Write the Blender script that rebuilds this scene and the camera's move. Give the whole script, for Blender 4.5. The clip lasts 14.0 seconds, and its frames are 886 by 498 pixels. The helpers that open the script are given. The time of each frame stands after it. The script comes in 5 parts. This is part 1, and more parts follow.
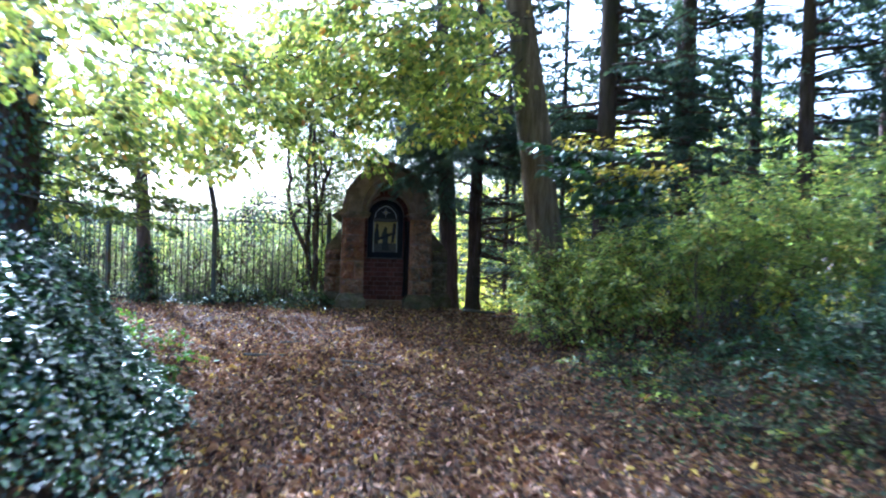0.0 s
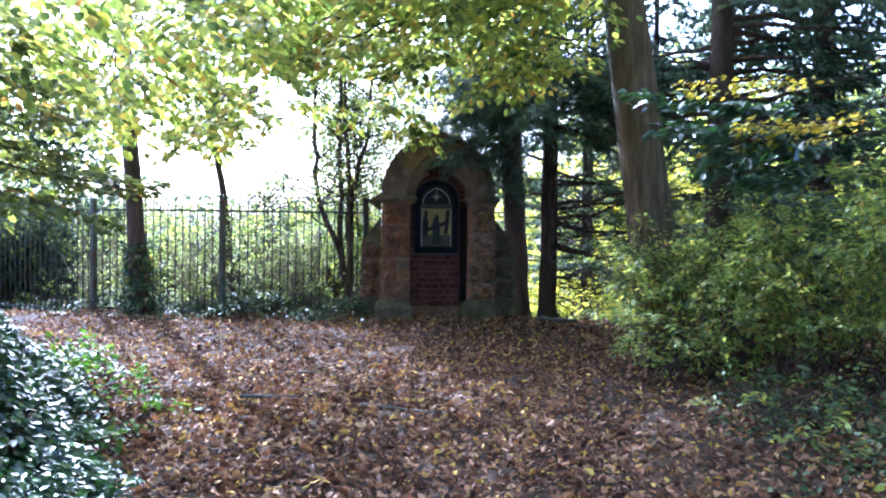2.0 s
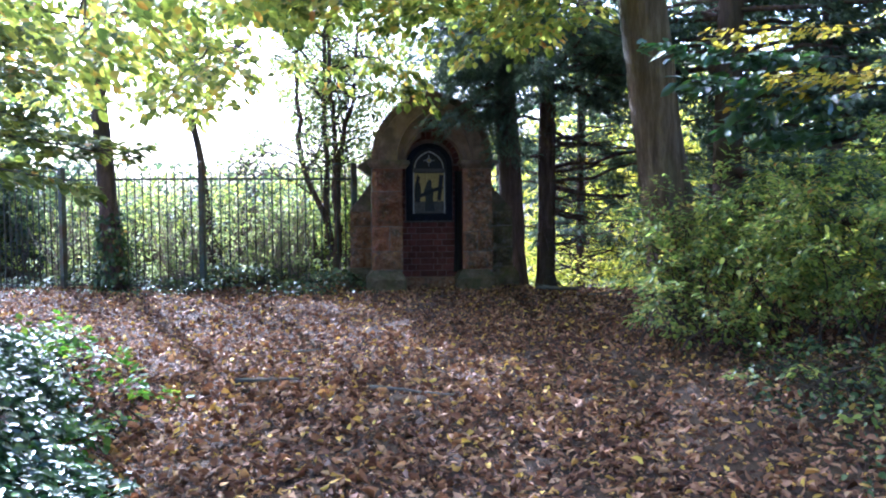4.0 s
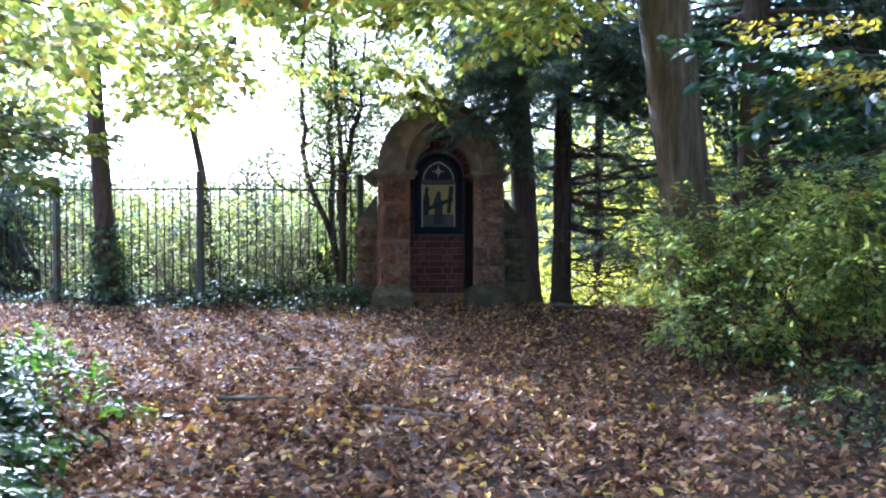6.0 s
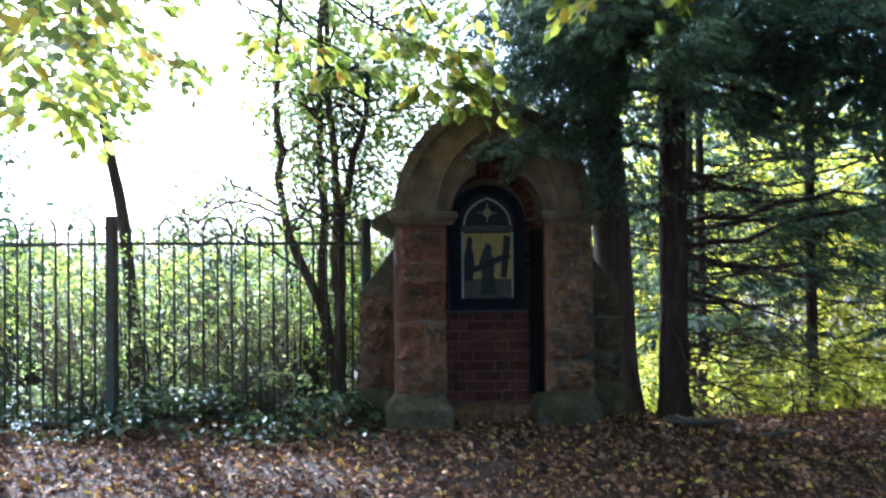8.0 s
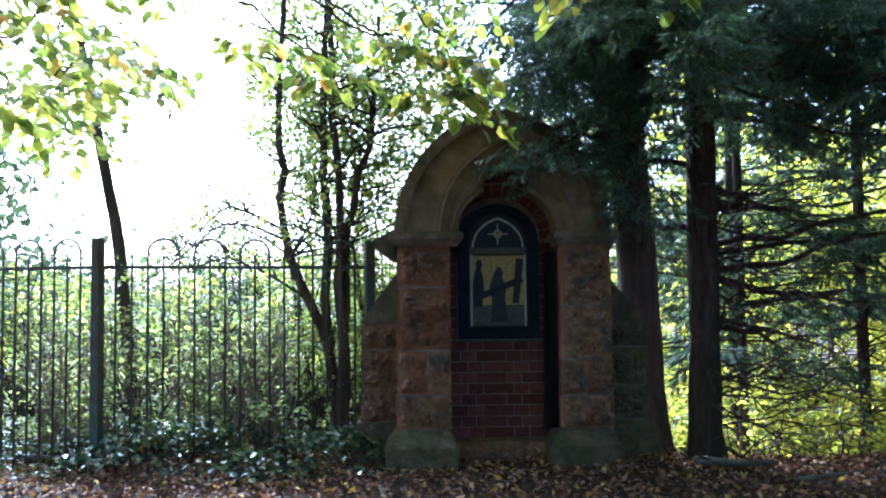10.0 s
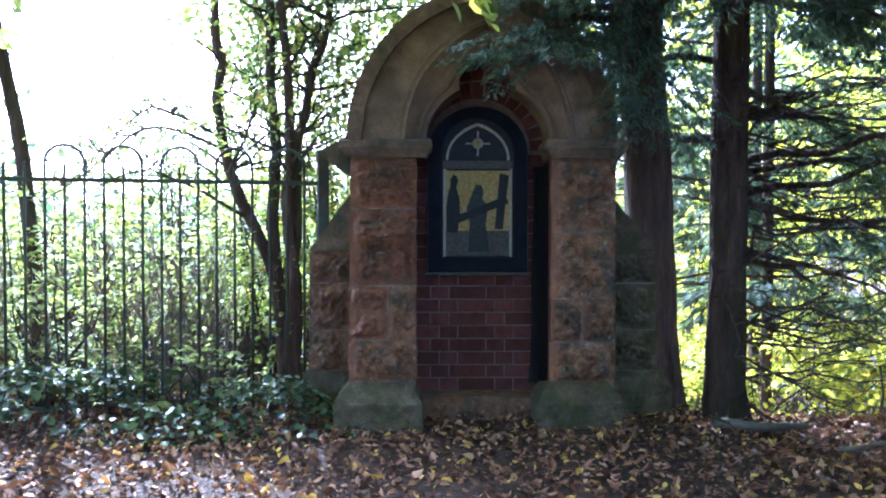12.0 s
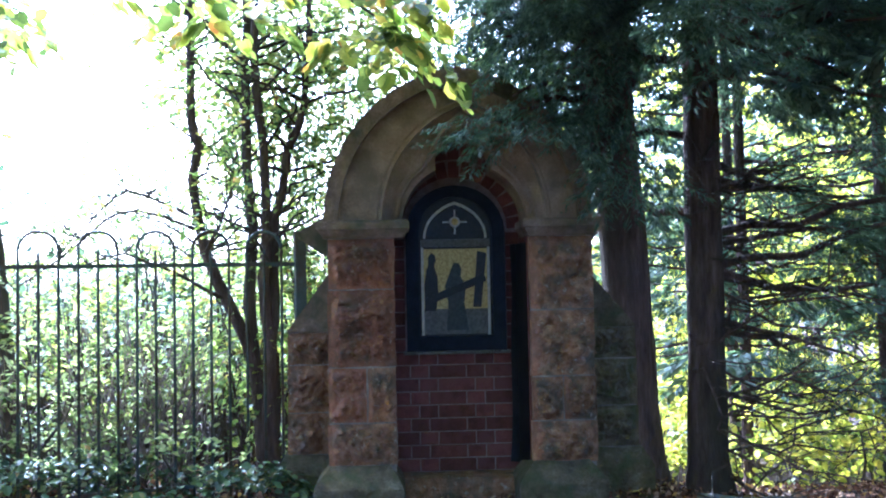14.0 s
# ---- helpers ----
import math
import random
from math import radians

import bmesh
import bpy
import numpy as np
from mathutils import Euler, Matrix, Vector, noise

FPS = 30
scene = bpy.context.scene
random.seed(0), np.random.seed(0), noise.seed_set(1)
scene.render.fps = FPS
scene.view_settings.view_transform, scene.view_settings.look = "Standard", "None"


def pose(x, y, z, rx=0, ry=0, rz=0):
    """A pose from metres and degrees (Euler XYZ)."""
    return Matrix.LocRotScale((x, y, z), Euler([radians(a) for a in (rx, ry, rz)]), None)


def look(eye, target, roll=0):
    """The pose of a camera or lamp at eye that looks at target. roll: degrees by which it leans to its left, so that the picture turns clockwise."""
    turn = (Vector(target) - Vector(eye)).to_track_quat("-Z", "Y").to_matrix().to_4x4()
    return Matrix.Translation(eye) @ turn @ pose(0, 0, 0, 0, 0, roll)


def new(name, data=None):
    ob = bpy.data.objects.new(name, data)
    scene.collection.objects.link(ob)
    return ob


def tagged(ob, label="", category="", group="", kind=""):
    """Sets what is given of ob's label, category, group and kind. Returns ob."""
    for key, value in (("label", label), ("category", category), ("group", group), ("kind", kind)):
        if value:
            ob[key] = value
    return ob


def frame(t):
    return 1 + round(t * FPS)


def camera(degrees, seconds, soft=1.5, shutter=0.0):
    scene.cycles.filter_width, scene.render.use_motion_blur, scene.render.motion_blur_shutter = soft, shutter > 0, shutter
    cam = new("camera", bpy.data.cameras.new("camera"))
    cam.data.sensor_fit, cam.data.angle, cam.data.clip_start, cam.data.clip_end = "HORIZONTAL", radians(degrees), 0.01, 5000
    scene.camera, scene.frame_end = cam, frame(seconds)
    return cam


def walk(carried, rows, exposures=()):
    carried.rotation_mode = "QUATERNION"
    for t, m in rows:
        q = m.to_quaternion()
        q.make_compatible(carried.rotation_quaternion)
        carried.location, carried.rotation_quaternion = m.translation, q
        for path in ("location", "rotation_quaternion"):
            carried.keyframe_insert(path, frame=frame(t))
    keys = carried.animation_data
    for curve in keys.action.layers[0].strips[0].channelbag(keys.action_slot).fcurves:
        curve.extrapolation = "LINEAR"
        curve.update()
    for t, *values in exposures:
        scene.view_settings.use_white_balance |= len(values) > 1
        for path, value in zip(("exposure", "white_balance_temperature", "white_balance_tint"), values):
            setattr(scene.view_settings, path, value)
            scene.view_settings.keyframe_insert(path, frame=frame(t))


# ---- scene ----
cam = camera(52.0, 14.0, soft=2.0, shutter=0.4)
PATH = [
    (0, (-1.092, -15.575, 1.349), (-0.828, -13.593, 1.325), 1.7),
    (0.5, (-0.979, -13.331, 1.346), (-0.74, -11.346, 1.302), 1.8),
    (1, (-0.886, -12.663, 1.343), (-0.685, -10.674, 1.284), 3.6),
    (1.5, (-0.867, -12.494, 1.294), (-0.673, -10.504, 1.25), 1.1),
    (2, (-0.864, -12.261, 1.341), (-0.712, -10.267, 1.293), 0.6),
    (2.5, (-0.945, -12.084, 1.276), (-0.811, -10.089, 1.237), 0.4),
    (3, (-1.141, -11.829, 1.352), (-0.961, -9.839, 1.264), -1.0),
    (3.2, (-1.145, -11.752, 1.35), (-0.924, -9.768, 1.219), -0.0),
    (5.3, (-1.178, -11.318, 1.218), (-0.954, -9.332, 1.147), -0.9),
    (5.5, (-1.151, -11.246, 1.197), (-0.939, -9.258, 1.136), 1.1),
    (6, (-0.97, -11.025, 1.169), (-0.79, -9.034, 1.103), -0.0),
    (6.5, (-0.813, -10.841, 1.264), (-0.664, -8.85, 1.151), 1.2),
    (7, (-0.872, -10.202, 1.243), (-0.699, -8.215, 1.097), -0.2),
    (7.5, (-0.993, -8.237, 1.279), (-0.757, -6.252, 1.223), -0.0),
    (8, (-1.059, -6.951, 1.353), (-0.869, -4.96, 1.386), -0.6),
    (8.5, (-1.002, -6.879, 1.257), (-0.896, -4.887, 1.401), -0.2),
    (8.7, (-1.015, -6.824, 1.226), (-0.908, -4.833, 1.372), -0.6),
    (10.8, (-0.44, -6.357, 1.315), (-0.433, -4.358, 1.369), -1.0),
    (11, (-0.437, -6.34, 1.309), (-0.444, -4.341, 1.347), -1.2),
    (11.5, (-0.318, -6.311, 1.229), (-0.286, -4.311, 1.216), -0.3),
    (12, (-0.339, -5.24, 1.285), (-0.294, -3.242, 1.225), 0.1),
    (12.5, (-0.378, -5.231, 1.277), (-0.332, -3.232, 1.229), 0.8),
    (13, (-0.366, -5.225, 1.313), (-0.295, -3.226, 1.331), 0.3),
    (13.5, (-0.355, -5.233, 1.341), (-0.266, -3.236, 1.404), -0.6),
    (14, (-0.349, -5.234, 1.384), (-0.251, -3.238, 1.461), -1.1),
]
walk(cam, [(t, look(eye, target, roll)) for t, eye, target, roll in PATH], [(0, 2.73, 4300, 11), (1, 3.03, 4410, 17), (2, 3.07, 4410, 17), (3, 3.0, 4440, 17), (7.0, 3.26, 4450, 16), (7.5, 3.32, 4460, 15), (8.5, 2.47, 4470, 5), (11.0, 3.0, 4230, 12), (11.5, 3.1, 4220, 13), (12.0, 3.75, 4290, 15), (12.5, 3.94, 4270, 15), (14, 3.73, 4140, 14)])

# ---- light ----
SUN_AZ, SUN_EL = radians(-26), radians(36)   # azimuth from +y towards +x, height
world = bpy.data.worlds.new("sky")
scene.world = world
world.use_nodes = True
wn = world.node_tree.nodes
sky = wn.new("ShaderNodeTexSky")
sky.sky_type, sky.sun_disc = "NISHITA", False
sky.sun_elevation, sky.sun_rotation = SUN_EL, SUN_AZ
sky.air_density, sky.dust_density, sky.ozone_density = 0.7, 6.0, 0.6
wn["Background"].inputs["Strength"].default_value = 0.15
world.node_tree.links.new(sky.outputs["Color"], wn["Background"].inputs["Color"])
sun_data = bpy.data.lights.new("sun", "SUN")
sun_data.energy, sun_data.angle, sun_data.color = 3.0, radians(0.6), (1.0, 0.95, 0.86)
sun = new("sun", sun_data)
to_sun = Vector((math.sin(SUN_AZ) * math.cos(SUN_EL), math.cos(SUN_AZ) * math.cos(SUN_EL), math.sin(SUN_EL)))
sun.matrix_world = look(to_sun * 60, (0, 0, 0))

rng = np.random.default_rng(7)


# ---- materials ----
def shader(name):
    m = bpy.data.materials.new(name)
    m.use_nodes = True
    return m, m.node_tree.nodes, m.node_tree.links, m.node_tree.nodes["Principled BSDF"]


def ramp(nodes, links, source, stops):
    r = nodes.new("ShaderNodeValToRGB")
    while len(r.color_ramp.elements) < len(stops):
        r.color_ramp.elements.new(0.5)
    for e, (at, c) in zip(r.color_ramp.elements, stops):
        e.position, e.color = at, (*c, 1)
    links.new(source, r.inputs["Fac"])
    return r.outputs["Color"]


def noise_node(nodes, links, vector, scale, detail=5.0, rough=0.6):
    n = nodes.new("ShaderNodeTexNoise")
    n.inputs["Scale"].default_value, n.inputs["Detail"].default_value, n.inputs["Roughness"].default_value = scale, detail, rough
    links.new(vector, n.inputs["Vector"])
    return n.outputs["Fac"]


def mix(nodes, links, a, b, fac, how="MIX"):
    n = nodes.new("ShaderNodeMix")
    n.data_type, n.blend_type = "RGBA", how
    for socket, value in ((n.inputs[0], fac), (n.inputs[6], a), (n.inputs[7], b)):
        if isinstance(value, (int, float)):
            socket.default_value = value
        elif isinstance(value, tuple):
            socket.default_value = (*value, 1)
        else:
            links.new(value, socket)
    return n.outputs[2]


def solid(name, stops, scale, rough=0.85, bump=0.3, fine=60.0, stain=None, stain_scale=1.6, vary=0.25, metal=0.0, stretch=(1, 1, 1), depth=0.02, fleck=None):
    """A surface with grain at two scales, stains, and a random shift of tone from piece to piece."""
    m, nodes, links, out = shader(name)
    co, info = nodes.new("ShaderNodeTexCoord"), nodes.new("ShaderNodeObjectInfo")
    mul = nodes.new("ShaderNodeVectorMath")
    mul.operation = "MULTIPLY"
    mul.inputs[1].default_value = stretch
    links.new(co.outputs["Object"], mul.inputs[0])
    add = nodes.new("ShaderNodeVectorMath")
    add.operation = "MULTIPLY_ADD"
    links.new(info.outputs["Random"], add.inputs[0])
    add.inputs[1].default_value = (37, 19, 53)
    links.new(mul.outputs[0], add.inputs[2])
    v = add.outputs[0]
    colour = ramp(nodes, links, noise_node(nodes, links, v, scale), stops)
    grain = noise_node(nodes, links, v, fine, 3.0)
    colour = mix(nodes, links, colour, ramp(nodes, links, grain, [(0.3, (0.62, 0.62, 0.62)), (0.7, (1.2, 1.2, 1.2))]), 0.6, "MULTIPLY")
    if stain:
        f = ramp(nodes, links, noise_node(nodes, links, v, stain_scale, 4.0), [(0.45, (0, 0, 0)), (0.66, (1, 1, 1))])
        colour = mix(nodes, links, colour, stain, f)
    if fleck:
        f = ramp(nodes, links, noise_node(nodes, links, v, 26.0, 6.0, 0.7), [(0.58, (0, 0, 0)), (0.68, (0.8, 0.8, 0.8))])
        colour = mix(nodes, links, colour, fleck, f)
    hue = nodes.new("ShaderNodeHueSaturation")
    span = nodes.new("ShaderNodeMapRange")
    links.new(info.outputs["Random"], span.inputs["Value"])
    span.inputs["To Min"].default_value, span.inputs["To Max"].default_value = 1 - vary, 1 + vary
    links.new(span.outputs["Result"], hue.inputs["Value"])
    links.new(colour, hue.inputs["Color"])
    links.new(hue.outputs["Color"], out.inputs["Base Color"])
    out.inputs["Roughness"].default_value, out.inputs["Metallic"].default_value = rough, metal
    out.inputs["Specular IOR Level"].default_value = 0.2
    b = nodes.new("ShaderNodeBump")
    b.inputs["Strength"].default_value, b.inputs["Distance"].default_value = bump, depth
    both = nodes.new("ShaderNodeMath")
    links.new(noise_node(nodes, links, v, scale * 3, 6.0), both.inputs[0])
    links.new(grain, both.inputs[1])
    links.new(both.outputs[0], b.inputs["Height"])
    links.new(b.outputs["Normal"], out.inputs["Normal"])
    return m


def leafy(name, stops, rough=0.5, through_light=0.45, glow=(1.3, 1.25, 0.6), spec=0.4):
    """Leaves: one tone a leaf, and light that shines through the blade."""
    m, nodes, links, out = shader(name)
    geo = nodes.new("ShaderNodeNewGeometry")
    colour = ramp(nodes, links, geo.outputs["Random Per Island"], stops)
    co = nodes.new("ShaderNodeTexCoord")
    patch = ramp(nodes, links, noise_node(nodes, links, co.outputs["Object"], 14.0, 3.0), [(0.3, (0.7, 0.7, 0.7)), (0.7, (1.15, 1.15, 1.15))])
    colour = mix(nodes, links, colour, patch, 0.7, "MULTIPLY")
    links.new(colour, out.inputs["Base Color"])
    out.inputs["Roughness"].default_value = rough
    out.inputs["Specular IOR Level"].default_value = spec
    if through_light:
        t = nodes.new("ShaderNodeBsdfTranslucent")
        links.new(mix(nodes, links, colour, glow, 1.0, "MULTIPLY"), t.inputs["Color"])
        both = nodes.new("ShaderNodeMixShader")
        both.inputs[0].default_value = through_light
        links.new(out.outputs[0], both.inputs[1])
        links.new(t.outputs[0], both.inputs[2])
        links.new(both.outputs[0], nodes["Material Output"].inputs["Surface"])
    return m


M_SOIL = solid("soil", [(0.3, (0.018, 0.011, 0.008)), (0.5, (0.045, 0.027, 0.018)), (0.7, (0.10, 0.06, 0.038))], 22, 0.95, 0.9, 60, stain=(0.07, 0.045, 0.028), stain_scale=3.0, depth=0.03)
M_SANDSTONE = solid("red sandstone", [(0.3, (0.12, 0.056, 0.03)), (0.5, (0.215, 0.11, 0.059)), (0.7, (0.30, 0.175, 0.102)), (0.86, (0.38, 0.265, 0.17))], 15, 0.92, 0.9, 75, stain=(0.085, 0.07, 0.05), stain_scale=7, vary=0.25, depth=0.03, fleck=(0.34, 0.28, 0.21))
M_RUST = solid("orange sandstone", [(0.3, (0.16, 0.064, 0.038)), (0.55, (0.29, 0.125, 0.07)), (0.75, (0.36, 0.185, 0.11))], 12, 0.92, 0.9, 75, stain=(0.12, 0.075, 0.05), stain_scale=6.0, vary=0.15, depth=0.03, fleck=(0.36, 0.25, 0.17))
M_ASHLAR = solid("dressed sandstone", [(0.3, (0.15, 0.10, 0.066)), (0.55, (0.215, 0.148, 0.098)), (0.75, (0.28, 0.20, 0.138))], 5, 0.9, 0.45, 90, stain=(0.105, 0.08, 0.057), stain_scale=4.0, vary=0.06)
M_CAP = solid("weathered brown sandstone", [(0.3, (0.10, 0.066, 0.045)), (0.55, (0.175, 0.118, 0.08)), (0.75, (0.25, 0.178, 0.122))], 9, 0.92, 0.7, 80, stain=(0.06, 0.055, 0.034), stain_scale=5.0, vary=0.1, depth=0.02)
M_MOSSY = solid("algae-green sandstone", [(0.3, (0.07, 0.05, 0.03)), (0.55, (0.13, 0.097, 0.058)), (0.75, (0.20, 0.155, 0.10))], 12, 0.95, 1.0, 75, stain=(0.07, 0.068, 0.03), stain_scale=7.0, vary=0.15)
M_BRICK = solid("red brick", [(0.3, (0.058, 0.02, 0.016)), (0.55, (0.10, 0.033, 0.026)), (0.75, (0.14, 0.054, 0.042))], 12, 0.8, 0.35, 120, stain=(0.09, 0.035, 0.03), stain_scale=6, vary=0.3)
M_MORTAR = solid("lime mortar", [(0.3, (0.12, 0.08, 0.066)), (0.7, (0.20, 0.14, 0.118))], 20, 0.95, 0.5, 140, vary=0.05)
M_JOINT = solid("pale lime joint", [(0.3, (0.13, 0.10, 0.08)), (0.6, (0.22, 0.175, 0.14)), (0.75, (0.40, 0.34, 0.28))], 9, 0.95, 0.5, 140, vary=0.05)
M_IRON = solid("green-black painted iron", [(0.3, (0.042, 0.05, 0.042)), (0.7, (0.085, 0.095, 0.08))], 14, 0.55, 0.25, 120, stain=(0.06, 0.035, 0.02), stain_scale=5, vary=0.1, depth=0.004)
M_BLACK = solid("black painted frame", [(0.3, (0.007, 0.008, 0.012)), (0.7, (0.014, 0.015, 0.022))], 10, 0.65, 0.1, 100, vary=0.02, depth=0.003)
M_BLACK.node_tree.nodes["Principled BSDF"].inputs["Specular IOR Level"].default_value = 0.05
M_GOLD = solid("gold mosaic", [(0.25, (0.16, 0.105, 0.028)), (0.5, (0.32, 0.23, 0.065)), (0.75, (0.46, 0.35, 0.12))], 60, 0.45, 0.4, 180, vary=0.02, depth=0.003)
M_GREY = solid("grey mosaic", [(0.3, (0.034, 0.029, 0.023)), (0.7, (0.088, 0.076, 0.06))], 45, 0.5, 0.3, 180, vary=0.15, depth=0.003)
M_PALE = solid("pale stone trim", [(0.3, (0.22, 0.20, 0.16)), (0.7, (0.38, 0.34, 0.26))], 30, 0.7, 0.2, 160, vary=0.05, depth=0.003)
M_DARKMOS = solid("dark mosaic", [(0.3, (0.006, 0.006, 0.007)), (0.7, (0.018, 0.016, 0.016))], 50, 0.5, 0.3, 180, vary=0.3, depth=0.003)
M_GREEN = solid("green-grey mosaic", [(0.3, (0.012, 0.015, 0.013)), (0.7, (0.034, 0.037, 0.03))], 50, 0.5, 0.3, 180, vary=0.1, depth=0.003)
M_SHEET = solid("black board and shaded jamb", [(0.3, (0.008, 0.008, 0.01)), (0.7, (0.022, 0.021, 0.024))], 8, 0.6, 0.2, 60, vary=0.02, depth=0.004)
M_BEECHBARK = solid("grey-brown beech bark", [(0.3, (0.085, 0.056, 0.034)), (0.55, (0.185, 0.128, 0.08)), (0.75, (0.28, 0.205, 0.135))], 9, 0.92, 1.0, 45, stain=(0.08, 0.085, 0.05), stain_scale=1.4, vary=0.08, stretch=(1.6, 1.6, 0.22), depth=0.05)
M_BARK = solid("dark fissured bark", [(0.3, (0.055, 0.036, 0.03)), (0.55, (0.115, 0.074, 0.061)), (0.75, (0.18, 0.12, 0.098))], 16, 0.95, 0.9, 60, stain=(0.06, 0.05, 0.036), vary=0.12, stretch=(1, 1, 0.2), depth=0.04)
M_TWIG = solid("brown twigs", [(0.3, (0.045, 0.032, 0.024)), (0.7, (0.10, 0.075, 0.055))], 20, 0.9, 0.3, 80, vary=0.1)
M_STEM = solid("purple-brown stems", [(0.3, (0.12, 0.088, 0.075)), (0.7, (0.28, 0.21, 0.175))], 20, 0.85, 0.3, 80, vary=0.15)
M_DEAD = solid("grey dead wood", [(0.3, (0.07, 0.06, 0.05)), (0.7, (0.19, 0.17, 0.145))], 12, 0.9, 0.6, 70, vary=0.1, stretch=(0.3, 1, 1))

M_LITTER = leafy("fallen leaves", [(0.0, (0.045, 0.021, 0.013)), (0.25, (0.115, 0.054, 0.033)), (0.55, (0.225, 0.114, 0.064)), (0.84, (0.35, 0.205, 0.12)), (0.89, (0.42, 0.27, 0.16)), (0.93, (0.46, 0.27, 0.07)), (1.0, (0.60, 0.44, 0.08))], 0.75, 0.12, (1.2, 1.0, 0.6), 0.15)
M_BEECH = leafy("turning beech leaves", [(0.0, (0.06, 0.085, 0.024)), (0.3, (0.165, 0.195, 0.045)), (0.62, (0.30, 0.32, 0.065)), (0.86, (0.42, 0.39, 0.075)), (0.96, (0.48, 0.34, 0.065)), (1.0, (0.34, 0.15, 0.04))], 0.4, 0.64, (1.8, 1.9, 1.1))
M_YELLOW = leafy("yellow autumn leaves", [(0.0, (0.38, 0.34, 0.04)), (0.7, (0.52, 0.43, 0.05)), (1.0, (0.5, 0.30, 0.04))], 0.5, 0.5)
M_SHRUB = leafy("shrub leaves", [(0.0, (0.075, 0.105, 0.036)), (0.45, (0.18, 0.23, 0.065)), (0.78, (0.32, 0.35, 0.085)), (0.9, (0.42, 0.37, 0.09)), (1.0, (0.25, 0.14, 0.06))], 0.5, 0.52, (1.6, 1.65, 0.9))
M_OLIVE = leafy("olive hazel leaves", [(0.0, (0.06, 0.075, 0.022)), (0.6, (0.14, 0.16, 0.04)), (0.93, (0.24, 0.24, 0.055)), (1.0, (0.28, 0.15, 0.04))], 0.6, 0.45, (1.5, 1.5, 0.7))
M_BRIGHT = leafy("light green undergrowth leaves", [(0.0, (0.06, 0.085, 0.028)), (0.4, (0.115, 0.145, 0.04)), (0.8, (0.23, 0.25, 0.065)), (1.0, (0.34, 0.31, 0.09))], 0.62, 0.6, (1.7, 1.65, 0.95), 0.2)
M_WEED = leafy("pale weed leaves", [(0.0, (0.11, 0.145, 0.055)), (0.5, (0.24, 0.28, 0.11)), (1.0, (0.44, 0.44, 0.23))], 0.6, 0.5, (1.5, 1.5, 1.0), 0.2)
M_FARLEAF = leafy("pale far leaves", [(0.0, (0.03, 0.048, 0.028)), (0.6, (0.06, 0.082, 0.042)), (1.0, (0.105, 0.115, 0.055))], 0.6, 0.5, (1.5, 1.5, 1.1), 0.2)
# leaf colour raised so that the bushes look sunlit
M_SUNLIT = leafy("yellow-green hazel leaves brightened as sunlit", [(0.0, (0.06, 0.085, 0.02)), (0.3, (0.18, 0.205, 0.036)), (0.65, (0.43, 0.43, 0.062)), (1.0, (0.61, 0.52, 0.095))], 0.48, 0.65, (1.62, 1.6, 0.72))
M_IVY = leafy("glossy ivy leaves", [(0.0, (0.012, 0.03, 0.014)), (0.7, (0.03, 0.065, 0.025)), (0.86, (0.06, 0.12, 0.028)), (1.0, (0.10, 0.19, 0.04))], 0.28, 0.12, (1.3, 1.5, 0.5), 1.0)
M_GROUNDIVY = leafy("dull ivy leaves", [(0.0, (0.025, 0.038, 0.017)), (0.6, (0.055, 0.08, 0.03)), (0.92, (0.12, 0.15, 0.05)), (1.0, (0.22, 0.13, 0.05))], 0.55, 0.12, (1.3, 1.5, 0.5), 0.25)
M_FRESH = leafy("fresh light green leaves", [(0.0, (0.04, 0.08, 0.014)), (0.6, (0.09, 0.165, 0.024)), (1.0, (0.24, 0.27, 0.045))], 0.55, 0.45, (1.4, 1.6, 0.5))
M_LAUREL = leafy("glossy laurel leaves", [(0.0, (0.028, 0.06, 0.028)), (0.7, (0.055, 0.105, 0.045)), (1.0, (0.11, 0.17, 0.06))], 0.32, 0.25, (1.3, 1.6, 0.5), 1.0)
M_NEEDLE = leafy("dark conifer needles", [(0.0, (0.054, 0.078, 0.063)), (0.6, (0.102, 0.134, 0.108)), (1.0, (0.17, 0.195, 0.14))], 0.7, 0.35, (1.2, 1.35, 0.7), 0.2)


# ---- helpers for shapes ----
def mesh_object(name, bm, material, parent=None, label="", smooth=False):
    me = bpy.data.meshes.new(name)
    bm.normal_update()
    bm.to_mesh(me)
    bm.free()
    me.materials.append(material)
    if smooth:
        me.shade_smooth()
    ob = new(name, me)
    if parent:
        ob.parent = parent
        ob.matrix_parent_inverse = parent.matrix_basis.inverted()
    if label:
        ob["label"] = label
    return ob


def part(name, bm, material, parent, label="", smooth=False):
    return mesh_object(name, bm, material, parent, label, smooth)


def thing(name, at, label, category, group="", kind=""):
    ob = new(name)
    ob.matrix_basis = pose(*at)
    return tagged(ob, label, category, group, kind)


def box(bm, x0, x1, y0, y1, z0, z1, bevel=0.0):
    made = bmesh.ops.create_cube(bm, size=1.0)["verts"]
    bmesh.ops.transform(bm, matrix=Matrix.Translation(((x0 + x1) / 2, (y0 + y1) / 2, (z0 + z1) / 2)) @ Matrix.Diagonal((x1 - x0, y1 - y0, z1 - z0, 1)), verts=made)
    if bevel:
        edges = list({e for v in made for e in v.link_edges})
        bmesh.ops.bevel(bm, geom=edges, offset=bevel, segments=2, affect="EDGES", profile=0.5)
    return bm


